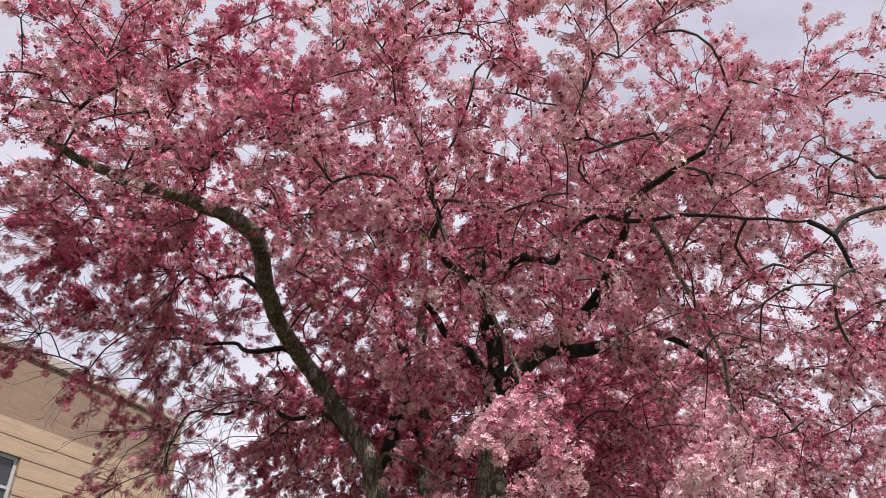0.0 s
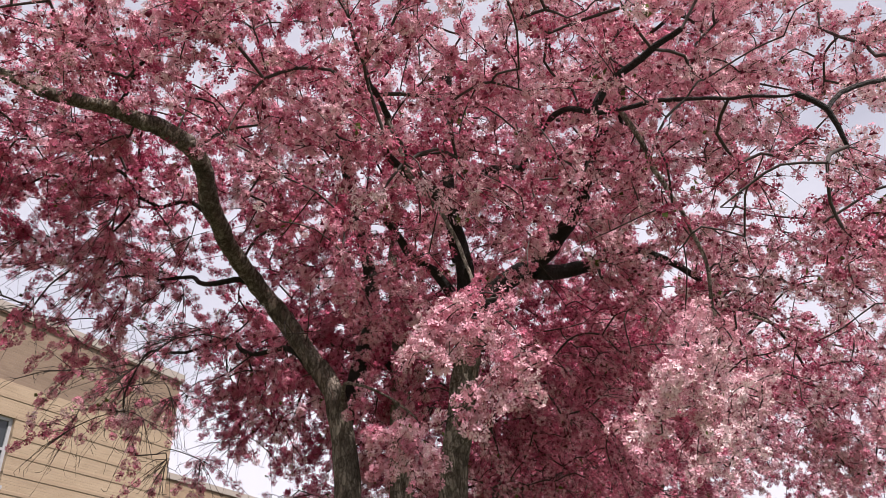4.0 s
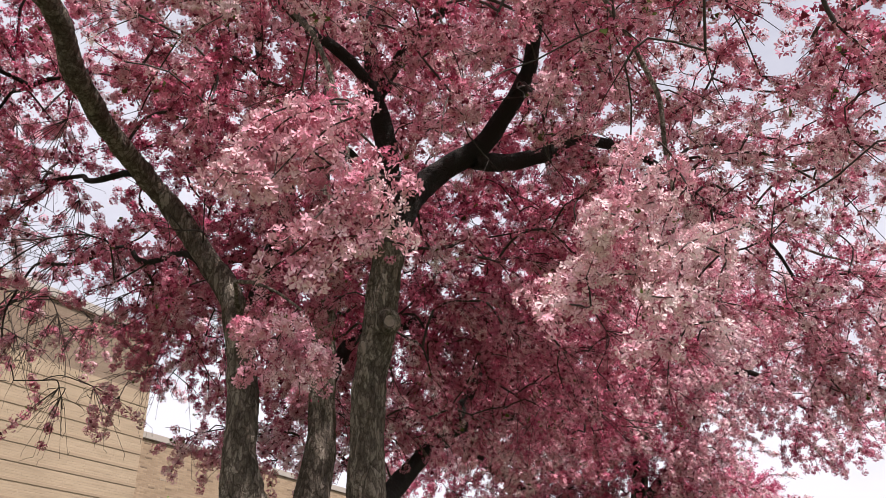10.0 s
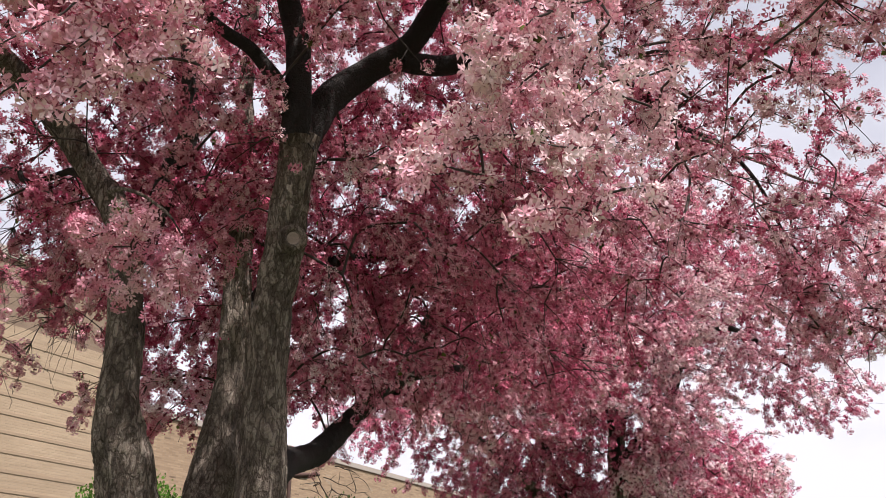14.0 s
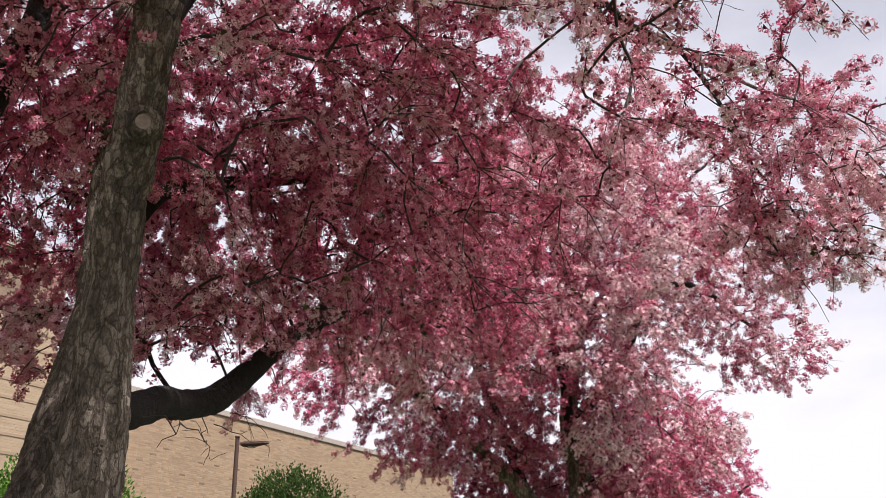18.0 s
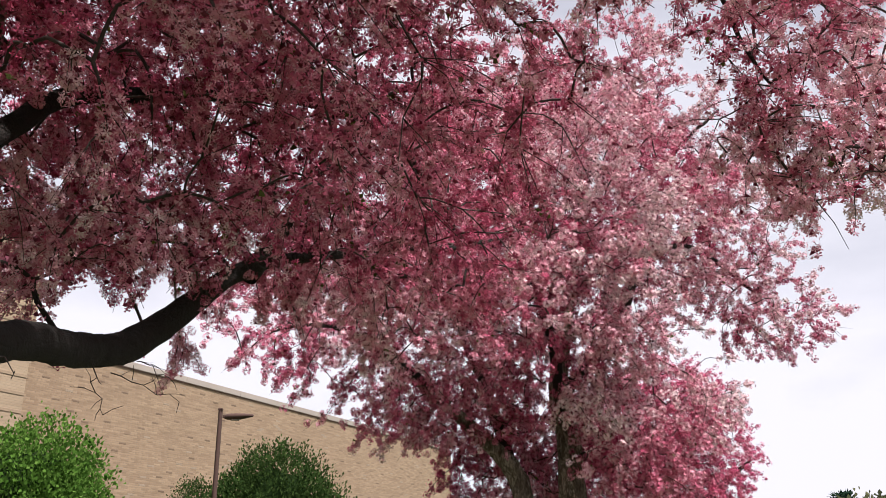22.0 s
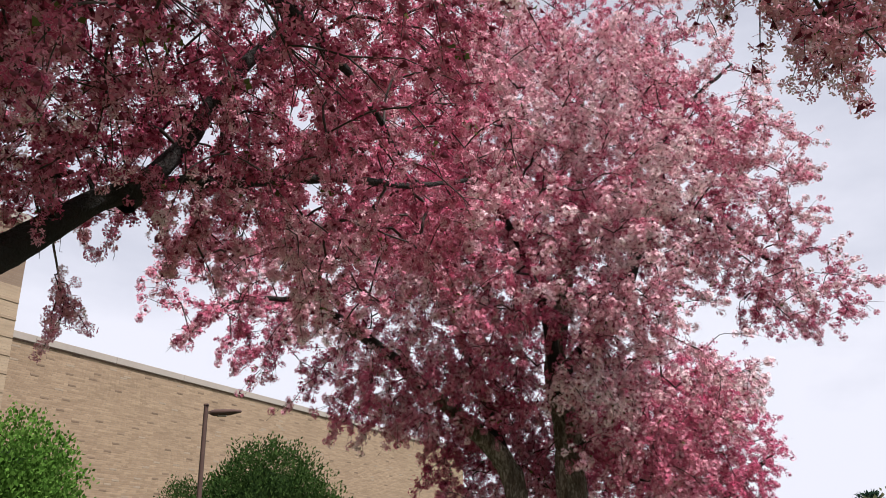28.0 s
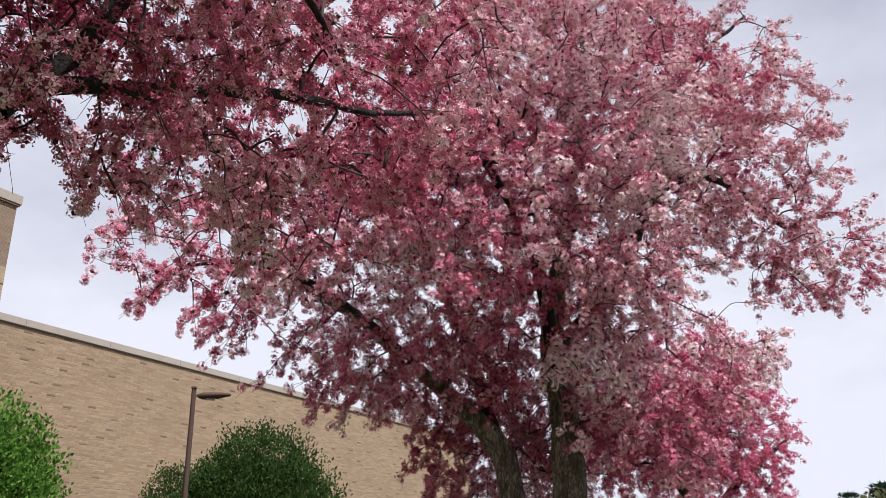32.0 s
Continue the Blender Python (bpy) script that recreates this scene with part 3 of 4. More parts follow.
def leaves_mesh(name, base, along, sizes, material, rng, slim=0.42):
    """Small leaves, each bent along its midrib."""
    n = len(base)
    d = unit(along)
    s = unit(np.cross(d, unit(rng.normal(size=(n, 3)))))
    up = np.cross(s, d)
    L, W = sizes[:, None], sizes[:, None] * slim
    p = [base, base + d * L * 0.55 + s * W + up * W * 0.35, base + d * L, base + d * L * 0.55 - s * W + up * W * 0.35]
    co = np.stack(p, axis=1)
    f = np.array([(0, 3, 2, 1)])
    loops = (f[None] + (np.arange(n) * 4)[:, None, None]).reshape(-1, 4)
    return quads(name, co.reshape(-1, 3), loops, 4, material)


def sample_lobes(lobes, count, gap, rng):
    """Points inside a union of ellipsoids (x, y, z, rx, ry, rz, weight), kept apart, more of them near the skin."""
    lob = np.array(lobes, dtype=float)
    weight = lob[:, 3] * lob[:, 4] * lob[:, 5] * lob[:, 6]
    pts = np.zeros((0, 3))
    for _ in range(60):
        if len(pts) >= count:
            break
        k = rng.choice(len(lob), 400, p=weight / weight.sum())
        d = unit(rng.normal(size=(400, 3))) * rng.uniform(0, 1, (400, 1)) ** 0.27
        for q in lob[k, :3] + d * lob[k, 3:6]:
            if len(pts) >= count:
                break
            if len(pts) == 0 or np.min(np.sum((pts - q) ** 2, axis=1)) > gap * gap:
                pts = np.vstack([pts, q])
    return pts


def grow(limbs, targets, rng, seed, tip=0.0042, droop=0.07):
    """Join every target to the nearest wood so far. Returns chains of points with radii."""
    nodes, parent = [], []
    seeds = []
    for i, limb in enumerate(limbs):
        path = crooked(limb, seed + i, 0.12)
        for q in path[len(path) // 5:]:
            nodes.append(q[:3])
            parent.append(-1)
            seeds.append(q[3])
    base = len(nodes)
    arr = np.array(nodes)
    first = np.min(np.linalg.norm(targets[:, None, :] - arr[None, ::3, :], axis=2), axis=1)
    order = np.argsort(first)
    cap = base + 40 * len(targets)
    buf = np.zeros((cap, 3))
    buf[:base] = arr
    used = base
    tips, chains = [], []
    for i in order:
        q = targets[i]
        dv = buf[:used] - q
        d2 = np.sum(dv * dv, axis=1) + 1.2 * np.maximum(dv[:, 2] - 0.1, 0) ** 2
        j = int(np.argmin(d2))
        a = buf[j].copy()
        gap = np.linalg.norm(q - a)
        n = max(2, int(gap / 0.16))
        side = rng.normal(0, 0.07 * gap, 3)
        side[2] = abs(side[2]) + droop * gap
        ids = [j]
        for k in range(1, n + 1):
            u = k / n
            buf[used] = a + (q - a) * u + side * math.sin(math.pi * u) + (rng.normal(0, 0.022, 3) if k < n else 0)
            parent.append(ids[-1])
            ids.append(used)
            used += 1
        chains.append(ids)
        tips.append((ids[-1], unit(buf[used - 1] - buf[ids[-2]])))
    load = np.zeros(used)
    for node, _ in tips:
        load[node] += 1
    for i in range(used - 1, base - 1, -1):
        load[parent[i]] += load[i]
    rad = tip * np.power(np.maximum(load, 1), 0.32)
    out = []
    for ids in chains:
        r = rad[ids].copy()
        r[0] = r[1]
        out.append(smooth_path(np.column_stack([buf[ids], r]), 0.09))
    return out, [(buf[i].copy(), d) for i, d in tips]


def join_tubes(name, paths, sides, material):
    vs, fs, at = [], [], 0
    for p in paths:
        v, f = tube_arrays(p, sides)
        vs.append(v)
        fs.append(f + at)
        at += len(v)
    return shade_smooth(quads(name, np.vstack(vs), np.vstack(fs), 4, material))


def sprays(tips, centre, rng, per_tip, length, spacing, droop, bare=None):
    """Drooping twigs from every branch tip, and the places of the flower clusters along them."""
    paths, spots, ways = [], [], []
    for p, d in tips:
        out = unit(p - centre)
        sparse = bare(p) if bare else 0.0
        for _ in range(per_tip + (6 if sparse > 0.3 else 0)):
            way = unit(d * 0.7 + out * 0.5 + rng.normal(0, 0.5, 3))
            L = length * rng.uniform(0.5, 1.35) * (1.5 if sparse > 0.3 else 1.0)
            n = max(2, int(L / 0.17))
            q, path = p.copy(), [(*p, 0.0036)]
            run = rng.uniform(0, spacing)
            flowers = rng.random() > sparse
            for k in range(n):
                way = unit(way + np.array([0, 0, -droop * (0.5 + k / n)]) + rng.normal(0, 0.10, 3))
                nxt = q + way * (L / n)
                path.append((*nxt, 0.0036 - 0.0022 * (k + 1) / n))
                while flowers and run < L / n:
                    if k > 0 or rng.random() < 0.5:
                        spots.append(q + way * run + rng.normal(0, 0.012, 3))
                        ways.append(way)
                    run += spacing * rng.uniform(0.6, 1.5)
                run -= L / n
                q = nxt
            paths.append(np.array(path))
            if not flowers:
                for row in path[1:]:
                    end = np.array(row[:3]) + unit(way + rng.normal(0, 0.9, 3)) * rng.uniform(0.03, 0.12)
                    paths.append(np.array([row, (*((np.array(row[:3]) + end) / 2 + rng.normal(0, 0.006, 3)), 0.0022), (*end, 0.0014)]))
    return paths, np.array(spots), np.array(ways)


def even_ways(count):
    """Directions spread evenly over a ball."""
    i = np.arange(count) + 0.5
    z = 1 - 2 * i / count
    a = i * 2.39996
    return np.stack([np.sqrt(1 - z * z) * np.cos(a), np.sqrt(1 - z * z) * np.sin(a), z], axis=1)


def cluster_flowers(spots, centre, rng, count, spread, size):
    """The flowers of every round head, each facing outwards: places, facing, sizes."""
    n = len(spots)
    u = unit(rng.normal(size=(n, 3)))
    v = unit(np.cross(u, unit(rng.normal(size=(n, 3)))))
    turn = np.stack([u, v, np.cross(u, v)], axis=2)
    d = np.einsum("nij,kj->nki", turn, even_ways(count))
    d = unit(d + rng.normal(0, 0.16, d.shape))
    big = rng.uniform(0.72, 1.2, (n, 1, 1))
    pos = spots[:, None, :] + d * spread * big * rng.uniform(0.82, 1.08, (n, count, 1))
    axes = d + rng.normal(0, 0.2, d.shape)
    keep = (rng.random((n, count)) < 0.9).ravel()
    return pos.reshape(-1, 3)[keep], axes.reshape(-1, 3)[keep], (size * rng.uniform(0.82, 1.15, (n, count))).ravel()[keep]


def build_tree(name, label, limbs, lobes, centre, seed, tips, gap, per_tip, length, spacing, tiers, spread, wide, materials, bare=None, leaf_share=0.05, stems=(), paler=None, clear=None, spur_share=0.5):
    rng = np.random.default_rng(seed)
    base = limbs[0][0]
    tree = thing(name, (base[0], base[1], 0), label, "flowering tree", "row of flowering trees")
    for i, limb in enumerate(limbs):
        part("trunk" if i in stems else "limb", stem_mesh("stem", limb, 52 if i in stems else 16, 0.022 if i in stems else 0.05, 0.20 if i in stems else 0.13, seed + i, m_bark if i in stems else m_bark_shaded), tree)
    centre = np.array(centre, dtype=float)
    targets = sample_lobes(lobes, tips, gap, rng)
    chains, ends = grow(limbs, targets, rng, seed)
    thick = [c for c in chains if c[0, 3] > 0.0125]
    thin = [c for c in chains if c[0, 3] <= 0.0125]
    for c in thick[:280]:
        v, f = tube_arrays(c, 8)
        part("branch", shade_smooth(quads("branch", v, f, 4, m_bark_shaded)), tree)
    part("fine_wood", join_tubes("fine_wood", thin + thick[280:], 5, m_twig), tree, kind="stuff")
    paths, spots, ways = sprays(ends, centre, rng, per_tip, length, spacing, 0.24, bare)
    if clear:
        in_view = np.array([clear(p) for p in spots])
        spots, ways = spots[~in_view], ways[~in_view]
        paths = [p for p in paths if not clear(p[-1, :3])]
    # boughs in flower, with hollows between them
    fullness = lambda p: noise.noise(Vector(p * 1.7) + Vector((0, seed * 3.7, 0)))
    full = np.array([fullness(p) for p in spots]) + rng.normal(0, 0.1, len(spots)) > -0.36
    spots, ways = spots[full], ways[full]
    paths = [p for p in paths if fullness(p[-1, :3]) > -0.36 or (bare and bare(p[0, :3]) > 0.3)]
    part("twig_growth", join_tubes("twig_growth", paths, 3, m_twig), tree, kind="stuff")
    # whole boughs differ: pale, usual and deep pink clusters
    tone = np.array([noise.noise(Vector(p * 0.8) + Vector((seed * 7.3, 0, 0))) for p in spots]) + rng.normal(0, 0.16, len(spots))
    # paler paints sun and shade into the tone, by place
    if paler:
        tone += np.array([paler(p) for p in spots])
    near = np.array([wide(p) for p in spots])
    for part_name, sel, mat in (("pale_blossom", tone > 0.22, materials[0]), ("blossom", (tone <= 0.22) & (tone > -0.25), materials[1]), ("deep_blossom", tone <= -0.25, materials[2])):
        if sel.sum() < 5:
            continue
        for close in (True, False):
            pick = sel & (near == close)
            if pick.sum() < 3:
                continue
            count, radius, petals, width = tiers[0] if close else tiers[1]
            pos, axes, sizes = cluster_flowers(spots[pick], centre, rng, count, spread, radius)
            part(part_name, flowers_mesh(part_name, pos, axes, sizes, mat, rng, width is None, width, petals=petals), tree, kind="stuff")
    # short spurs in flower along the wood inside the crown
    rows = np.vstack([smooth_path(c[:, :4], 0.055) for c in chains if len(c) > 1])
    rows = rows[(rows[:, 3] < 0.03) & (rng.random(len(rows)) < spur_share)]
    inner = rows[:, :3] + rng.normal(0, 0.045, (len(rows), 3))
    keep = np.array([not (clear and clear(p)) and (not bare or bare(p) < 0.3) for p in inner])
    inner = inner[keep]
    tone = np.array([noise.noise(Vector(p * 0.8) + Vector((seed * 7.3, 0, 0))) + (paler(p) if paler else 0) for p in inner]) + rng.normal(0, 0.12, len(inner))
    # a step deeper than the outer flowers: the crown's inner shade put into colour
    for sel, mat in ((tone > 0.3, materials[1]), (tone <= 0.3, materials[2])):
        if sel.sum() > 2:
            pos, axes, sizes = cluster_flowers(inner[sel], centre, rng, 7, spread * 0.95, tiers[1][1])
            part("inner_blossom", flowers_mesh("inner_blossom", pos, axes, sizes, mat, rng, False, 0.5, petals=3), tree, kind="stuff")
    part("head_shade_cores", shade_cores_mesh("head_shade_cores", np.vstack([spots, inner]), spread * 0.56, rng), tree, "dark red cores added as shade inside the flower clusters", kind="stuff")
    pick = rng.random(len(spots)) < leaf_share
    where = np.repeat(spots[pick], 4, axis=0) + rng.normal(0, 0.02, (pick.sum() * 4, 3))
    part("leaf_growth", leaves_mesh("leaf_growth", where, rng.normal(size=where.shape) + np.array([0, 0, 0.2]), rng.uniform(0.022, 0.048, len(where)), m_leaf, rng), tree, "small green and bronze young leaves", kind="stuff")
    return tree, spots


# first tree: three stems from one foot, beside the path
T1 = [
    # right stem with the sawn knot
    [(0.16, 6.74, -0.15, 0.3), (0.2, 6.7, 0.6, 0.22), (0.28, 6.66, 1.44, 0.165), (0.33, 6.63, 1.91, 0.135), (0.35, 6.63, 2.2, 0.118), (0.335, 6.64, 2.68, 0.1), (0.345, 6.6, 3.1, 0.098), (0.4, 6.52, 3.47, 0.097), (0.44, 6.44, 3.83, 0.096), (0.47, 6.39, 4.06, 0.1)],
    # left stem, bulging low down, running on as the long leaning limb
    [(-0.1, 6.95, -0.15, 0.27), (-0.18, 6.88, 1.0, 0.2), (-0.25, 6.82, 1.77, 0.155), (-0.33, 6.75, 2.29, 0.145), (-0.385, 6.7, 2.5, 0.132), (-0.41, 6.66, 2.72, 0.102), (-0.43, 6.67, 3.1, 0.088), (-0.55, 6.71, 3.7, 0.08), (-0.9, 6.76, 4.22, 0.074), (-1.18, 6.62, 4.55, 0.07), (-1.34, 6.2, 4.7, 0.067), (-1.385, 5.72, 4.8, 0.065), (-1.41, 5.42, 4.96, 0.064), (-1.55, 5.2, 5.06, 0.061), (-1.88, 4.97, 5.1, 0.05), (-2.29, 4.74, 5.06, 0.038), (-2.7, 4.41, 5.13, 0.022)],
    # middle stem
    [(0.0, 7.02, -0.15, 0.27), (-0.04, 7.12, 0.88, 0.2), (-0.13, 7.28, 1.74, 0.16), (-0.125, 7.42, 2.29, 0.135), (-0.1, 7.5, 2.65, 0.115), (-0.08, 7.54, 3.06, 0.098), (-0.1, 7.53, 3.73, 0.085), (-0.14, 7.56, 4.56, 0.07), (-0.2, 7.63, 5.59, 0.05), (-0.22, 7.68, 6.6, 0.03)],
    # low limb that runs back and rises
    [(0.36, 6.66, 2.34, 0.078), (0.32, 7.12, 2.42, 0.078), (0.26, 7.8, 2.6, 0.08), (0.22, 8.4, 2.73, 0.088), (0.3, 8.85, 2.88, 0.09), (0.45, 9.15, 3.16, 0.08), (0.78, 9.4, 3.52, 0.058), (1.15, 9.6, 3.69, 0.036), (1.5, 9.9, 3.86, 0.03), (1.9, 10.3, 4.04, 0.026), (2.2, 10.7, 4.2, 0.02), (2.72, 11.35, 4.54, 0.012)],
    # the low limb's upper arm
    [(0.8, 9.45, 3.5, 0.06), (0.95, 9.7, 3.95, 0.055), (1.2, 9.8, 4.5, 0.045), (1.5, 9.9, 5.0, 0.03)],
    # fork: upright, right limb, its two arms
    [(0.47, 6.36, 4.02, 0.085), (0.45, 6.3, 4.45, 0.07), (0.385, 6.27, 4.83, 0.06), (0.315, 6.14, 5.2, 0.048), (0.33, 6.05, 6.3, 0.03)],
    [(0.46, 6.39, 3.96, 0.09), (0.6, 6.5, 4.37, 0.085), (0.83, 6.58, 4.63, 0.08), (1.06, 6.52, 4.76, 0.07), (1.21, 6.33, 4.9, 0.06), (1.35, 6.06, 5.07, 0.048), (1.38, 5.75, 5.17, 0.04), (1.46, 5.45, 5.3, 0.028)],
    [(1.0, 6.55, 4.68, 0.06), (1.25, 6.7, 4.75, 0.06), (1.5, 6.72, 4.81, 0.054), (1.78, 6.78, 4.98, 0.044), (2.29, 7.02, 4.97, 0.03), (2.85, 7.38, 4.74, 0.02), (3.31, 7.61, 4.56, 0.015), (3.6, 7.76, 4.15, 0.011), (3.84, 7.91, 3.81, 0.008), (4.05, 7.96, 3.48, 0.005)],
    # left stem's second limb, upwards
    [(-0.5, 6.7, 3.4, 0.07), (-0.38, 6.85, 4.0, 0.066), (-0.3, 6.9, 4.6, 0.058), (-0.5, 6.8, 5.4, 0.045), (-0.7, 6.6, 6.4, 0.028)],
    # limbs towards the path's start
    [(0.38, 6.46, 4.7, 0.046), (0.33, 6.1, 4.93, 0.038), (0.1, 5.4, 4.8, 0.03), (-0.06, 4.9, 4.68, 0.024), (-0.03, 4.5, 4.64, 0.018), (-0.1, 3.9, 4.5, 0.011)],
    [(0.34, 6.35, 5.0, 0.045), (0.58, 6.0, 5.22, 0.038), (0.75, 5.6, 4.98, 0.026), (0.82, 5.1, 4.69, 0.021), (0.89, 4.8, 4.71, 0.019), (1.03, 4.6, 4.74, 0.017), (1.3, 4.4, 4.59, 0.014), (1.7, 4.1, 4.44, 0.01), (2.0, 3.8, 4.2, 0.006)],
    [(1.2, 4.48, 4.63, 0.024), (1.36, 4.35, 4.82, 0.022), (1.6, 4.1, 4.9, 0.016)],
    # limb that leans out to the left over the stems
    [(0.42, 6.33, 4.17, 0.05), (0.33, 6.3, 4.38, 0.042), (0.23, 6.22, 4.47, 0.037), (0.06, 6.1, 4.56, 0.032), (-0.05, 5.95, 4.62, 0.028), (-0.16, 5.8, 4.71, 0.02)],
    # left arms with bare twigs
    [(-1.36, 6.02, 4.74, 0.024), (-1.7, 6.2, 5.13, 0.017), (-1.98, 6.3, 5.14, 0.014), (-2.3, 6.6, 5.34, 0.011), (-2.6, 6.8, 5.2, 0.009), (-3.13, 7.2, 5.0, 0.005)],
    [(-1.06, 6.7, 4.42, 0.034), (-1.35, 6.7, 4.66, 0.026), (-1.7, 6.85, 4.74, 0.021), (-1.95, 7.1, 4.94, 0.017), (-2.3, 7.25, 4.98, 0.013), (-2.89, 7.6, 5.15, 0.008), (-3.4, 8.0, 4.95, 0.005)],
    [(-0.68, 6.73, 3.88, 0.03), (-1.0, 6.93, 4.2, 0.022), (-1.35, 7.1, 4.22, 0.018), (-1.6, 7.3, 4.45, 0.015), (-2.0, 7.4, 4.38, 0.012), (-2.36, 7.5, 4.42, 0.01), (-2.46, 7.5, 4.1, 0.008), (-2.42, 7.5, 3.78, 0.006), (-2.3, 7.5, 3.45, 0.004)],
    # back limbs
    [(-0.09, 7.56, 3.4, 0.06), (0.08, 8.05, 4.0, 0.052), (0.6, 8.5, 4.3, 0.044), (1.3, 8.6, 4.3, 0.036), (1.72, 8.7, 4.1, 0.03), (2.03, 9.3, 4.05, 0.02), (2.2, 9.8, 3.9, 0.012)],
    [(-0.12, 7.56, 4.2, 0.06), (-0.6, 8.15, 4.7, 0.05), (-1.4, 8.9, 5.1, 0.036), (-2.1, 9.6, 5.0, 0.02)],
]
T1_LOBES = [
    # the lobe at (0.9, 8.2, 5.9) is added to shade the crown below it
    (0.55, 4.6, 5.0, 1.75, 1.9, 1.3, 1.15), (-1.9, 6.0, 5.9, 1.9, 2.2, 1.1, 1.7), (-1.6, 3.9, 5.2, 0.9, 1.0, 0.8, 0.7), (2.2, 6.0, 6.2, 1.3, 1.5, 0.8, 0.8), (0.9, 6.8, 5.2, 1.95, 2.2, 1.6, 1.1), (0.2, 6.4, 6.4, 2.5, 2.4, 1.0, 0.8), (0.9, 8.2, 5.9, 1.8, 1.6, 0.7, 1.3),
    (0.8, 9.0, 4.6, 2.0, 1.8, 1.2, 1.6), (2.4, 5.4, 5.0, 1.6, 1.8, 1.0, 1.0), (3.2, 7.2, 4.75, 0.9, 0.9, 0.45, 1.8), (3.8, 7.9, 3.75, 0.4, 0.45, 0.7, 5.0), (4.25, 7.8, 3.95, 0.36, 0.45, 0.7, 5.0), (3.7, 7.7, 4.45, 0.6, 0.5, 0.4, 4.5),
    (-2.2, 7.8, 4.3, 1.2, 1.6, 0.9, 0.9), (-2.9, 6.6, 4.9, 0.9, 1.0, 0.6, 1.3), (1.6, 8.0, 3.8, 1.2, 1.3, 0.7, 1.5), (-0.6, 8.8, 4.5, 1.6, 1.5, 1.0, 1.8), (-0.8, 7.7, 4.6, 1.0, 0.9, 0.8, 2.6), (2.9, 5.0, 5.9, 1.0, 1.0, 0.7, 1.0), (2.1, 4.5, 3.9, 1.0, 0.8, 0.7, 1.1),
    (-0.2, 6.5, 4.0, 0.9, 0.6, 0.5, 1.8), (1.6, 10.2, 4.3, 1.5, 1.2, 0.9, 1.5), (0.4, 8.7, 4.0, 0.9, 1.0, 0.5, 1.6), (0.25, 8.9, 3.62, 0.5, 0.5, 0.3, 2.8), (-0.3, 9.4, 3.85, 0.7, 0.5, 0.3, 2.4), (0.55, 9.05, 3.47, 0.34, 0.35, 0.2, 9.0), (0.0, 8.3, 3.28, 0.5, 0.6, 0.3, 5.0), (-0.4, 8.9, 3.45, 0.5, 0.5, 0.3, 3.0), (-0.9, 8.6, 3.35, 0.5, 0.6, 0.4, 2.0), (1.1, 7.4, 3.7, 0.8, 0.7, 0.7, 2.0), (3.0, 6.2, 4.0, 0.8, 0.9, 0.6, 0.9),
    # skirts
    (-2.2, 3.9, 5.2, 0.8, 0.8, 0.5, 1.0), (2.0, 10.8, 4.3, 0.8, 0.9, 0.8, 2.6), (1.5, 11.2, 4.0, 1.0, 0.9, 0.7, 2.6),
]


def bare_left(p):
    """The left skirt of the first tree is full of twigs with hardly a flower."""
    if p[0] < -1.7 and 5.4 < p[1] < 9.4 and p[2] < (5.6 if p[0] < -2.2 else 5.0):
        return 0.8 if p[2] < 4.5 else 0.45
    return 0.04


def beside_path(p):
    return p[2] < 4.8 and (p[1] < 5.4 or (p[0] > 0.2 and p[1] < 9.6))


def sun_shade_tone(p):
    """Sun and shade put into the colour: paler sunny front, deeper back and shaded heart."""
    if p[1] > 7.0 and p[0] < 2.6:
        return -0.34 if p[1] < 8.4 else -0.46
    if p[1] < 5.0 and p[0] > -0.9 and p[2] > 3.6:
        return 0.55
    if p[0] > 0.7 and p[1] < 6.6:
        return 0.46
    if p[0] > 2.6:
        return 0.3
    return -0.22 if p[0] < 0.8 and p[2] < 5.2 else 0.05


SIGHT_LINES = []
# lawn: a camera position; flowers between it and the limb are cleared
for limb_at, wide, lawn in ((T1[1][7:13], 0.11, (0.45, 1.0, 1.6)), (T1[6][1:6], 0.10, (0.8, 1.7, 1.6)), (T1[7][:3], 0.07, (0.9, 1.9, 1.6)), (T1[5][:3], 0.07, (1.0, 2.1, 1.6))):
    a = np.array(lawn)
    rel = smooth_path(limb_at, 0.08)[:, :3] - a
    SIGHT_LINES.append((a, rel, np.sum(rel * rel, axis=1), wide))


def clear_view(p):
    """Flowers removed to fit the camera's view of the stems' lower part, the leaning limb and the fork."""
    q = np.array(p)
    for a, rel, length, wide in SIGHT_LINES:
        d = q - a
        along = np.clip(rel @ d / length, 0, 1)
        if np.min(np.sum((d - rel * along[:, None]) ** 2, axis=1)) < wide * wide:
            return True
    if 4.85 < p[1] < 6.15 and p[0] < 1.6 and p[2] < 1.57 + 0.86 * (p[1] - 3.4):
        return True
    # flowers in the sun's way to the two low boughs are removed to light them
    for c, wide in (((0.38, 3.96, 2.94), 0.36), ((1.44, 4.44, 2.88), 0.44)):
        d = Vector(p) - Vector(c)
        up = d.dot(to_sun)
        if up > 0.3 and (d - to_sun * up).length < wide:
            return True
    return False


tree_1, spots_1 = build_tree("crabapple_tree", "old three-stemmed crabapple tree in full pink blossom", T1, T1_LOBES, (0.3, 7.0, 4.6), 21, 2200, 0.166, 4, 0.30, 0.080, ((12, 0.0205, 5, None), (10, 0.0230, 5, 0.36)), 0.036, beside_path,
                             (m_blossom_pale, m_blossom, m_blossom_deep), bare_left, stems=(0, 1, 2), paler=sun_shade_tone, clear=clear_view)


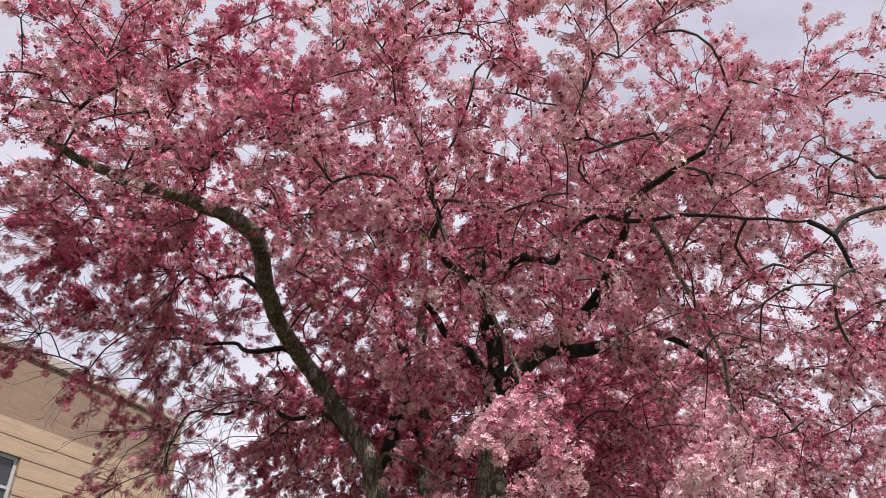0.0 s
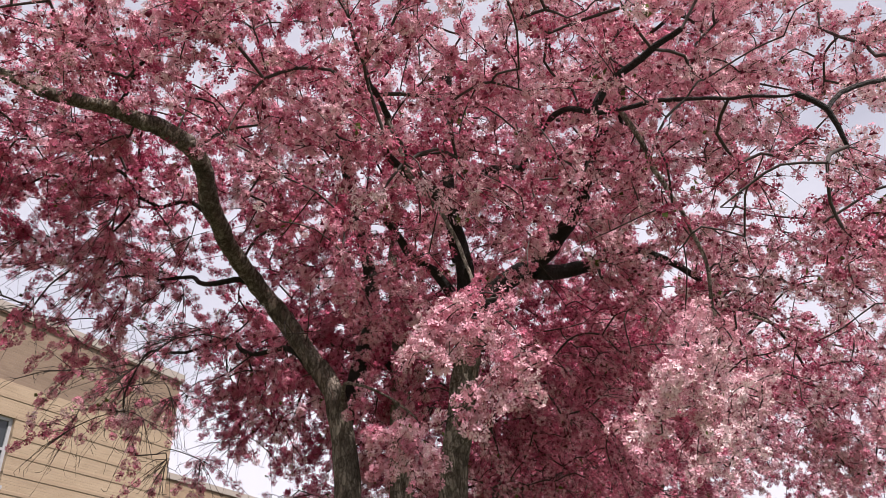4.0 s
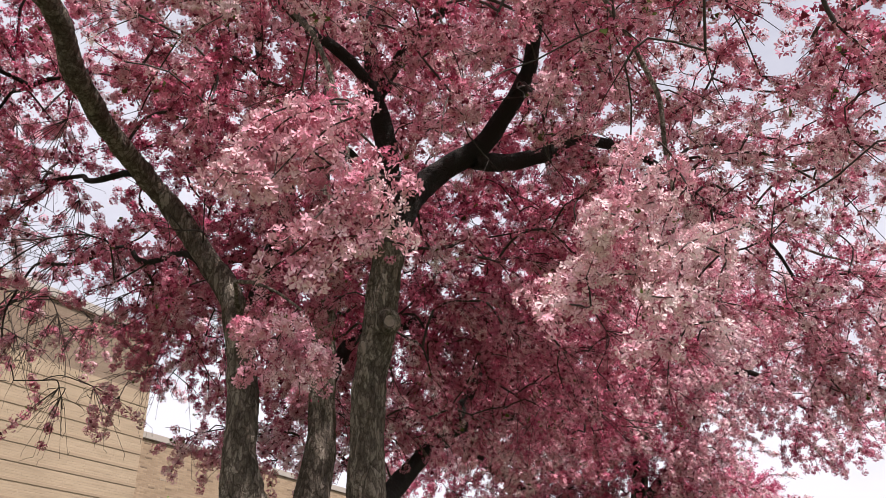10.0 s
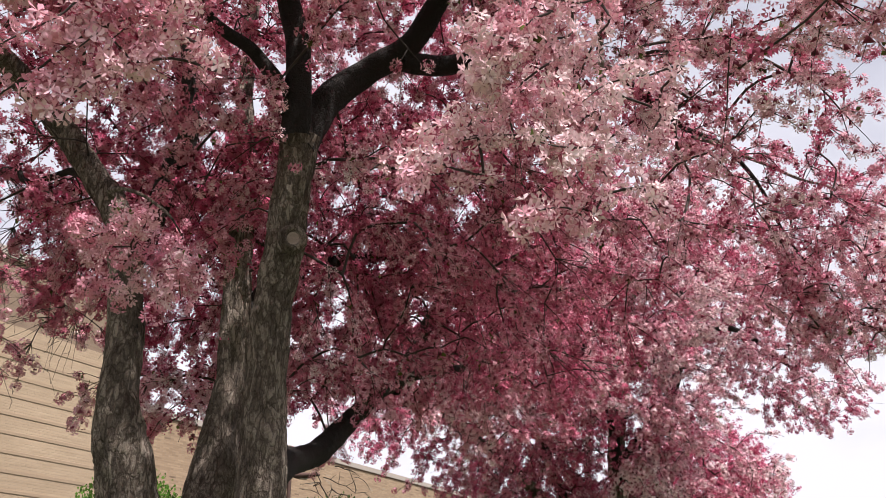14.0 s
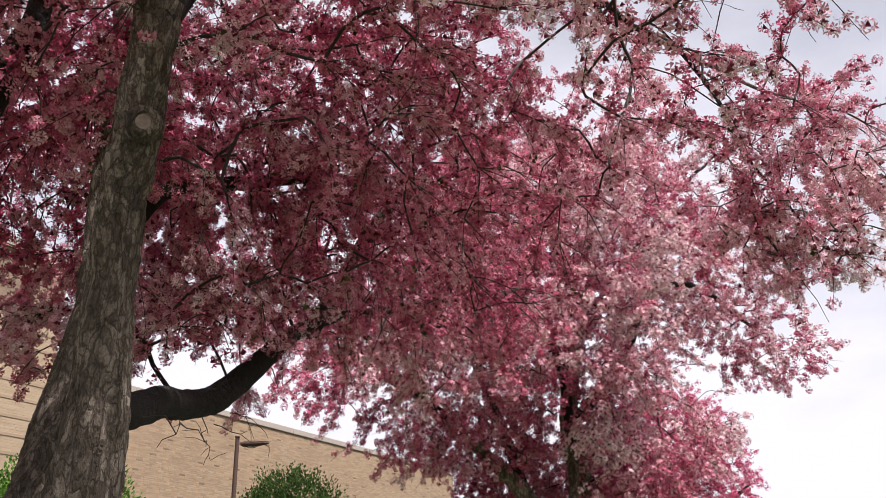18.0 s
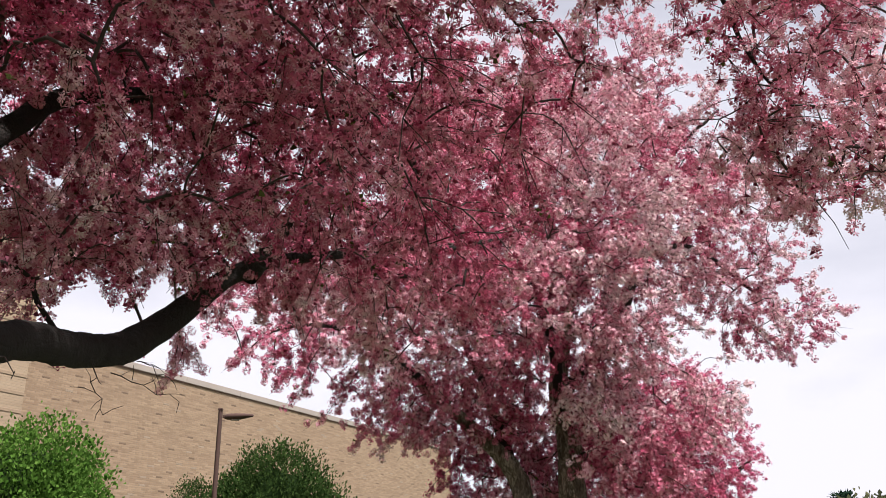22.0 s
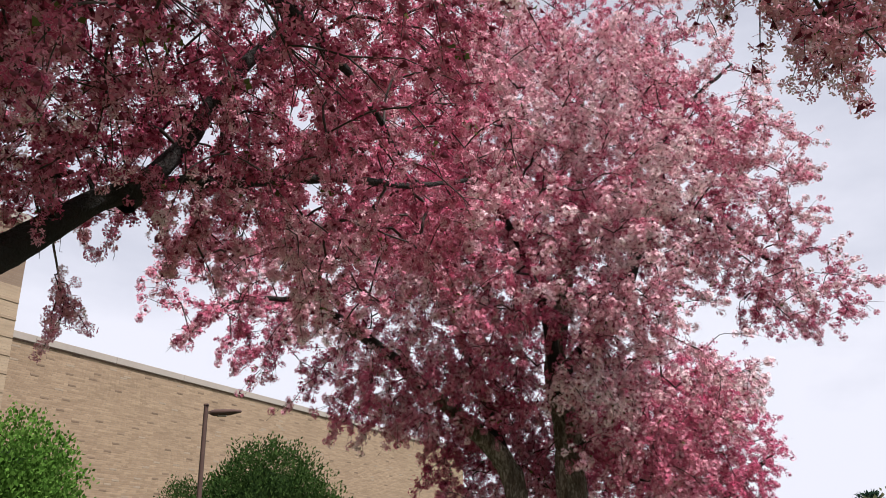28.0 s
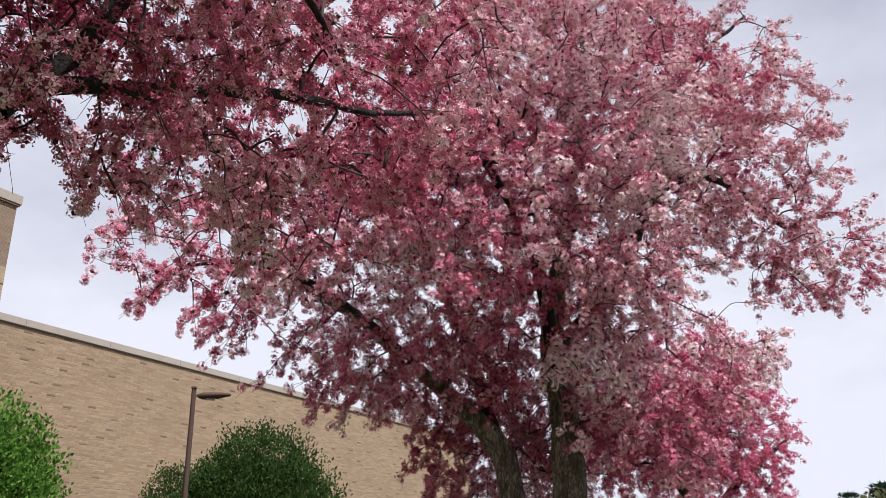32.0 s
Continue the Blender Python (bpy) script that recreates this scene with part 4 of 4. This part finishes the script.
def build_knot():
    """The sawn branch stub on the right stem: a collar of bark round pale end grain."""
    at, way = Vector((0.475, 6.375, 3.44)), Vector((0.30, -0.94, -0.1)).normalized()
    turn = way.to_track_quat("Z", "Y").to_matrix().to_4x4()
    rng = random.Random(5)
    ring = []
    for i in range(24):
        a = i * math.pi / 12
        ring.append([(r * (1 + 0.08 * rng.uniform(-1, 1)) * math.cos(a), r * 1.1 * math.sin(a), h + 0.004 * rng.uniform(-1, 1)) for r, h in ((0.075, -0.03), (0.062, 0.008), (0.048, 0.018), (0.036, 0.008), (0.031, -0.006))])
    v = [p for r in ring for p in r]
    f = [(5 * i + k, 5 * ((i + 1) % 24) + k, 5 * ((i + 1) % 24) + k + 1, 5 * i + k + 1) for i in range(24) for k in range(4)]
    me = shade_smooth(mesh_from("knot", v, f, m_bark))
    me.transform(Matrix.Translation(at) @ turn)
    knot = part("knot", me, tree_1, "healed round branch scar")
    disc = [(0, 0, -0.002)] + [(0.034 * math.cos(i * math.pi / 12), 0.037 * math.sin(i * math.pi / 12), -0.004) for i in range(24)]
    me = mesh_from("cut_face", disc, [(0, i + 1, (i + 1) % 24 + 1) for i in range(24)], m_cutwood)
    me.transform(Matrix.Translation(at) @ turn)
    part("cut_face", me, knot, "pale sawn end grain")


build_knot()


def hang_bough(seed, stem, centre, reach, way, twigs, length, materials):
    """A low bough of the first tree: a thin stem and drooping twigs, each strung with round flower heads."""
    rng = np.random.default_rng(seed)
    centre, reach, way = np.array(centre), np.array(reach), unit(np.array(way))
    v, f = tube_arrays(crooked(stem, seed, 0.04), 8)
    bough = part("bough", shade_smooth(quads("bough", v, f, 4, m_bark)), tree_1)
    kinds = []
    for i in range(9):
        pos, axes, sizes = cluster_flowers(np.zeros((1, 3)), np.array([0, 0, -1.0]), rng, 12, 0.035, 0.0215)
        kinds.append(flowers_mesh("flower_head", pos, axes, sizes, materials[i % len(materials)], rng, "oval", stalk=(0, 0, 0)))
    line = crooked(stem, seed, 0.04)[:, :3]
    wood, leaf_at, plans = [], [], []
    for _ in range(twigs):
        d = unit(way + rng.normal(0, 0.38, 3))
        n = max(4, int(length * rng.uniform(0.6, 1.3) / 0.052))
        p = centre + unit(rng.normal(size=3)) * reach * rng.uniform(0.2, 1.0) ** 0.5 - d * n * 0.026
        plans.append((np.min(np.sum((line - p) ** 2, axis=1)), n, p, d))
    plans.sort(key=lambda row: row[0])
    for _, n, p, d in plans:
        # the twig leaves the nearest wood that lies higher, and flowers from there on
        a = line[np.argmin(np.sum((line - p) ** 2, axis=1) + 0.4 * np.maximum(p[2] - line[:, 2], 0))]
        gap = np.linalg.norm(p - a)
        m = max(1, int(gap / 0.06))
        side = rng.normal(0, 0.12 * gap, 3) + np.array([0, 0, 0.15 * gap])
        path = [(*a, 0.0046)]
        for k in range(1, m + n):
            if k < m:
                u = k / m
                q = a + (p - a) * u + side * math.sin(math.pi * u) + rng.normal(0, 0.006, 3)
            else:
                q = p
                d = unit(d + np.array([0, 0, -0.10]) + rng.normal(0, 0.16, 3))
                p = p + d * 0.052
            path.append((*q, 0.0044 - 0.003 * k / (m + n)))
            if k < m * 0.4:
                continue
            at = q + rng.normal(0, 0.017, 3)
            ob = part("flower_head", kinds[rng.integers(9)], bough)
            ob.matrix_parent_inverse = Matrix()
            ob.matrix_basis = Matrix.Translation(at) @ Euler(rng.uniform(0, 6.28, 3)).to_matrix().to_4x4() @ Matrix.Scale(rng.uniform(0.82, 1.12), 4)
            if rng.random() < 0.05:
                leaf_at.append(at)
        line = np.vstack([line, np.array(path)[2:, :3]])
        wood.append(smooth_path(path, 0.04))
    leaf_at = leaf_at or [centre]
    part("twig_growth", join_tubes("twig_growth", wood, 5, m_twig), bough, kind="stuff")
    where = np.repeat(np.array(leaf_at), 3, axis=0)
    where += rng.normal(0, 0.02, where.shape)
    part("leaf_growth", leaves_mesh("leaf_growth", where, rng.normal(size=where.shape), rng.uniform(0.02, 0.035, len(where)), m_leaf, rng, 0.3), bough, "small green young leaves", kind="stuff")


hang_bough(81, [(-0.03, 4.5, 4.64, 0.018), (0.2, 4.45, 4.0, 0.013), (0.42, 4.3, 3.5, 0.009), (0.5, 4.2, 3.15, 0.006)], (0.38, 3.96, 2.94), (0.24, 0.14, 0.27), (-0.75, -0.15, -0.35), 19, 0.40, (m_blossom_pale, m_blossom_pale, m_blossom))
hang_bough(82, [(1.3, 4.4, 4.59, 0.018), (1.62, 4.6, 3.95, 0.013), (1.75, 4.75, 3.4, 0.009), (1.7, 4.8, 3.05, 0.006)], (1.44, 4.44, 2.88), (0.42, 0.26, 0.30), (-0.6, -0.3, -0.5), 24, 0.40, (m_blossom_pale, m_blossom_pale, m_blossom))
hang_bough(83, [(-0.5, 6.62, 3.55, 0.018), (-0.42, 6.2, 3.62, 0.013), (-0.2, 5.9, 3.45, 0.009), (0.1, 5.65, 3.2, 0.006)], (0.04, 5.50, 2.98), (0.32, 0.2, 0.12), (0.3, -0.5, -0.3), 12, 0.36, (m_blossom, m_blossom_deep, m_blossom_deep))

hang_bough(85, [(2.96, 7.4, 4.65, 0.016), (3.4, 7.65, 4.62, 0.013), (3.9, 7.9, 4.55, 0.010), (4.4, 7.95, 4.35, 0.006)], (3.95, 7.9, 3.8), (0.48, 0.4, 0.65), (0.12, -0.05, -0.9), 27, 0.52, (m_blossom_pale, m_blossom, m_blossom_pale))
# deep pink here carries the shade in which this sprig hangs
hang_bough(84, [(0.62, 9.1, 3.25, 0.016), (0.34, 9.6, 3.72, 0.011), (0.13, 10.1, 3.62, 0.008), (0.15, 10.3, 3.25, 0.005)], (0.16, 10.33, 3.2), (0.05, 0.12, 0.18), (0.05, 0.25, -0.95), 6, 0.40, (m_blossom_deep, m_blossom, m_blossom_deep))


def build_dead_twigs():
    """Bare grey twigs under the low limb."""
    rng = np.random.default_rng(91)
    wood = []
    for start, end in (((0.40, 8.28, 2.60), (0.71, 8.4, 2.45)), ((0.44, 8.5, 2.70), (0.66, 8.4, 2.58)), ((0.38, 8.1, 2.56), (0.42, 8.2, 2.36)), ((0.62, 6.55, 2.25), (0.80, 6.5, 2.15))):
        a, b = np.array(start), np.array(end)
        line = [(*(a + (b - a) * u + rng.normal(0, 0.012, 3)), 0.0034 - 0.002 * u) for u in np.linspace(0, 1, 7)]
        wood.append(np.array(line))
        for k in range(1, 7):
            q = np.array(line[k][:3])
            e = q + unit((b - a) * 0.6 + rng.normal(0, 0.3, 3)) * rng.uniform(0.04, 0.12)
            wood.append(np.array([(*q, 0.002), (*((q + e) / 2 + rng.normal(0, 0.006, 3)), 0.0016), (*e, 0.001)]))
    part("dead_wood", join_tubes("dead_wood", wood, 5, m_twig), tree_1, "bare dead twigs below the low limb", kind="stuff")


build_dead_twigs()

# second tree
T2 = [
    [(3.95, 16.2, -0.15, 0.3), (3.95, 16.2, 1.2, 0.22), (4.0, 16.15, 2.6, 0.18), (4.0, 16.1, 3.5, 0.155), (3.9, 16.0, 4.2, 0.13), (4.1, 15.9, 5.3, 0.10), (4.4, 15.8, 6.8, 0.06), (4.6, 15.7, 8.6, 0.03)],
    [(3.6, 16.3, -0.15, 0.26), (3.45, 16.3, 1.4, 0.18), (3.35, 16.3, 2.6, 0.14), (3.25, 16.3, 3.0, 0.13), (2.95, 16.2, 3.35, 0.11), (2.4, 16.1, 3.85, 0.085), (1.6, 15.9, 4.5, 0.055), (0.8, 15.5, 4.9, 0.03)],
    [(3.9, 16.0, 4.0, 0.10), (4.8, 15.9, 5.0, 0.08), (5.3, 15.9, 6.0, 0.065), (6.2, 16.1, 6.3, 0.045), (7.2, 16.5, 5.7, 0.025)],
    [(3.95, 16.1, 3.7, 0.09), (3.7, 15.2, 4.8, 0.07), (3.2, 14.2, 5.5, 0.045), (2.6, 13.4, 5.5, 0.025)],
    [(3.2, 16.3, 3.05, 0.09), (3.0, 17.0, 4.2, 0.075), (2.6, 17.8, 5.6, 0.05), (2.4, 18.2, 7.0, 0.028)],
    [(4.1, 15.9, 5.4, 0.07), (5.0, 15.7, 6.6, 0.05), (6.0, 15.7, 7.8, 0.035), (6.8, 15.8, 8.6, 0.018)],
    [(2.4, 16.1, 3.85, 0.06), (1.6, 15.1, 4.4, 0.045), (0.8, 14.3, 4.6, 0.03), (0.2, 13.8, 4.4, 0.015)],
]
T2_LOBES = [
    (3.9, 15.6, 6.6, 2.5, 2.4, 2.0, 1.0), (2.0, 15.4, 5.0, 2.0, 2.0, 1.2, 1.0), (5.6, 15.9, 6.5, 1.8, 1.8, 1.5, 1.0), (7.3, 16.2, 5.15, 0.85, 1.0, 0.6, 1.8), (6.8, 16.0, 7.0, 0.9, 1.0, 1.4, 1.0),
    # lobes (3.9, 14.3, 5.9) and (3.3, 13.9, 6.9) are added to shade lower flowers
    (4.8, 15.6, 8.8, 1.9, 1.6, 1.0, 1.0), (5.0, 15.0, 3.9, 1.1, 1.0, 0.9, 1.0), (0.3, 14.2, 4.6, 0.9, 1.4, 0.8, 1.0), (3.4, 14.0, 4.9, 1.7, 0.9, 1.0, 1.7), (3.9, 14.3, 5.9, 1.5, 0.8, 0.8, 1.2), (3.3, 13.9, 6.9, 1.8, 1.1, 1.1, 0.9), (4.3, 15.1, 4.3, 0.6, 0.5, 0.7, 3.0), (4.05, 14.9, 3.8, 0.5, 0.4, 0.8, 1.5), (3.15, 17.5, 3.4, 0.8, 0.6, 1.0, 3.0), (1.6, 15.4, 3.8, 1.0, 0.9, 0.4, 1.8), (5.0, 15.2, 3.2, 0.8, 0.8, 0.9, 1.6), (2.4, 15.8, 3.85, 1.2, 0.7, 0.45, 1.6), (2.2, 16.6, 3.8, 1.3, 0.8, 0.4, 1.5), (4.6, 17.0, 3.4, 1.4, 0.8, 1.0, 0.8),
    (3.2, 16.6, 3.9, 1.5, 0.9, 0.5, 0.8), (3.6, 17.4, 3.2, 1.6, 0.7, 0.9, 2.6), (3.8, 16.9, 3.4, 0.9, 0.5, 0.9, 3.0), (4.7, 15.6, 3.3, 0.8, 0.6, 0.9, 2.6), (2.9, 16.9, 4.6, 1.0, 0.7, 0.6, 3.0), (3.3, 15.6, 3.9, 0.6, 0.5, 0.5, 2.5),
]


def crown_sun_tone(p):
    """Light put into the flower colour: white heads on the crown's sunny side, pinker on its left, deep pink where
    shade falls inside and at the back.
    """
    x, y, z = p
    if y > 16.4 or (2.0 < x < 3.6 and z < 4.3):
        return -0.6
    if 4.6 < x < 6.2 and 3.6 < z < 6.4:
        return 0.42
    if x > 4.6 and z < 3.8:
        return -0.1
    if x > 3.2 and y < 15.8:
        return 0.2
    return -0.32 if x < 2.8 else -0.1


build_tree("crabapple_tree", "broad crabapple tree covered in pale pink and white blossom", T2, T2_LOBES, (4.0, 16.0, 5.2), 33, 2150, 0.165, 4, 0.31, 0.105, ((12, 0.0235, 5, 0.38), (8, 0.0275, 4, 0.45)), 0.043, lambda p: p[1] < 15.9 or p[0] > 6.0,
           (m_blossom_white, m_blossom_mid, m_blossom_deep), stems=(0, 1), paler=crown_sun_tone, spur_share=0.4)

# third tree
T3 = [
    [(7.6, 23.6, -0.15, 0.25), (7.6, 23.6, 1.5, 0.18), (7.5, 23.5, 3.0, 0.14), (7.5, 23.4, 4.3, 0.09), (7.5, 23.4, 5.6, 0.04)],
    [(7.55, 23.55, 2.4, 0.09), (8.4, 23.3, 3.3, 0.07), (9.3, 23.1, 4.0, 0.03)],
    [(7.55, 23.55, 2.6, 0.09), (6.8, 23.0, 3.6, 0.07), (6.1, 22.7, 4.4, 0.03)],
]
T3_LOBES = [(7.4, 23.3, 4.9, 1.6, 1.6, 1.3, 1.0), (8.3, 23.2, 4.2, 1.1, 1.3, 1.1, 1.0), (6.5, 23.0, 4.5, 1.4, 1.4, 1.2, 1.0), (7.6, 23.0, 3.0, 1.4, 1.3, 0.9, 1.0), (8.2, 23.2, 5.0, 0.9, 1.0, 0.8, 1.0)]
build_tree("crabapple_tree", "smaller deep pink crabapple tree in full blossom", T3, T3_LOBES, (7.6, 23.6, 4.2), 47, 520, 0.23, 4, 0.4, 0.11, ((10, 0.028, 4, 0.42), (6, 0.036, 3, 0.5)), 0.055, lambda p: p[1] < 23.2,
           (m_blossom_vivid, m_blossom_vivid, m_blossom_deep), stems=(0,), spur_share=0.3)


# ---- shrubs and far trees ----
def build_bush(name, label, category, at, lobes, seed, count, size, material, slim, sprigs):
    rng = np.random.default_rng(seed)
    bush = thing(name, at, label, category)
    for k in range(sprigs):
        lob = lobes[k % len(lobes)]
        end = np.array(lob[:3]) + rng.normal(0, 0.3, 3) * np.array(lob[3:6])
        mid = (np.array(at) * 0.5 + end * 0.5) + rng.normal(0, 0.12, 3)
        path = smooth_path([(at[0] + rng.normal(0, 0.12), at[1] + rng.normal(0, 0.12), -0.05, 0.05), (*mid, 0.035), (*end, 0.012)], 0.2)
        v, f = tube_arrays(path, 7)
        part("stem", shade_smooth(quads("stem", v, f, 4, m_twig)), bush)
    # dark lumps added inside the leaves, standing for shade and blocking light
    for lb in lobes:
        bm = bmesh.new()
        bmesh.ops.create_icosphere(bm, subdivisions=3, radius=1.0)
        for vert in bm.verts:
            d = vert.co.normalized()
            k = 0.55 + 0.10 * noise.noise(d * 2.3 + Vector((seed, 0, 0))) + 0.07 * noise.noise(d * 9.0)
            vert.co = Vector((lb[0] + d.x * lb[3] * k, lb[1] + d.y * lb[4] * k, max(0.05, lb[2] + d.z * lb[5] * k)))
        me = bpy.data.meshes.new("shade_lump")
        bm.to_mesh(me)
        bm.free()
        me.materials.append(m_bush_shade)
        part("shade_lump", me, bush, "dark green lump added as shade inside the leaves")
    lob = np.array(lobes, dtype=float)
    w = lob[:, 3] * lob[:, 4] + lob[:, 4] * lob[:, 5] + lob[:, 3] * lob[:, 5]
    k = rng.choice(len(lob), count // 9, p=w / w.sum())
    d = unit(rng.normal(size=(len(k), 3)))
    lump = np.array([noise.noise(Vector(q * 2.3) + Vector((seed, 0, 0))) for q in d])
    tuft = lob[k, :3] + d * lob[k, 3:6] * ((rng.uniform(0, 1, len(k)) ** 0.22) * (0.93 + 0.22 * lump))[:, None]
    tuft = tuft[tuft[:, 2] > 0.1]
    idx = np.repeat(np.arange(len(tuft)), 9)
    d = np.repeat(unit(tuft - np.array([*at[:2], 1.5])), 9, axis=0)
    pos = tuft[idx] + rng.normal(0, size * 1.1, (len(idx), 3))
    way = d * 0.7 + rng.normal(0, 0.6, d.shape) + np.array([0, 0, 0.35])
    part("foliage", leaves_mesh("foliage", pos, way, size * rng.uniform(0.7, 1.3, len(idx)), material, rng, slim), bush, kind="stuff")
    return bush


build_bush("lilac_bush", "large round shrub in bright fresh green leaf", "bush", (-5.7, 21.2, 0), [(-5.7, 21.2, 3.3, 1.5, 1.4, 1.7), (-5.0, 21.0, 2.6, 1.1, 1.1, 1.4), (-6.6, 21.4, 2.6, 1.2, 1.2, 1.6)], 61, 33000, 0.080, m_bush_light, 0.36, 9)
build_bush("arborvitae_bush", "broad dense dark green evergreen shrub by the wall", "bush", (-1.9, 26.4, 0), [(-1.8, 26.4, 3.4, 1.6, 1.5, 1.85), (-0.8, 26.2, 2.5, 1.2, 1.3, 1.9), (-2.6, 26.4, 2.5, 1.3, 1.4, 2.0)], 62, 46000, 0.085, m_bush_dark, 0.27, 6)
build_bush("arborvitae_bush", "lower dark green evergreen shrub beside the larger one", "bush", (-4.1, 27.4, 0), [(-4.1, 27.4, 2.5, 0.9, 1.0, 2.1), (-3.5, 27.2, 2.0, 0.8, 0.9, 1.9)], 63, 24000, 0.068, m_bush_dark, 0.24, 5)


def build_conifer(x, y, height, spread, seed):
    rng = np.random.default_rng(seed)
    tree = thing("pine_tree", (x, y, 0), "distant dark pine tree with flat layered boughs", "tree")
    v, f = tube_arrays(np.array([(x, y, -0.1, 0.3), (x, y, height * 0.6, 0.16), (x, y, height, 0.03)]), 8)
    part("trunk", shade_smooth(quads("trunk", v, f, 4, m_bark)), tree)
    base, way = [], []
    limbs = []
    for z in np.arange(height * 0.3, height, 0.45):
        reach = spread * (1 - (z / height) ** 2) + 0.4
        for _ in range(6):
            a = rng.uniform(0, 2 * np.pi)
            r = reach * rng.uniform(0.5, 1.0)
            tip = np.array([x + r * np.cos(a), y + r * np.sin(a), z + 0.15 * r])
            limbs.append(np.array([(x, y, z, 0.05), (*((tip + [x, y, z]) / 2 - [0, 0, 0.05 * r]), 0.03), (*tip, 0.01)]))
            for u in rng.uniform(0.3, 1.0, 38):
                base.append(np.array([x, y, z]) * (1 - u) + tip * u + rng.normal(0, [0.22, 0.22, 0.07]))
                way.append((np.cos(a), np.sin(a), 0.5))
    part("boughs", join_tubes("boughs", limbs, 4, m_twig), tree, kind="stuff")
    base = np.array(base)
    part("needles", leaves_mesh("needles", base, np.array(way) + rng.normal(0, 0.5, base.shape), rng.uniform(0.25, 0.5, len(base)), m_conifer, rng, 0.2), tree, kind="stuff")


build_conifer(38.6, 79.0, 8.3, 3.0, 71)
build_conifer(36.6, 80.5, 7.7, 2.4, 72)
build_bush("maple_tree", "distant tree in thin olive spring leaf", "tree", (39.5, 76.0, 0), [(39.5, 76.0, 4.6, 3.4, 3.0, 2.6), (43.0, 77.0, 4.8, 3.2, 3.0, 2.8), (36.5, 77.0, 3.8, 2.2, 2.4, 2.4)], 64, 7000, 0.45, m_olive, 0.4, 9)
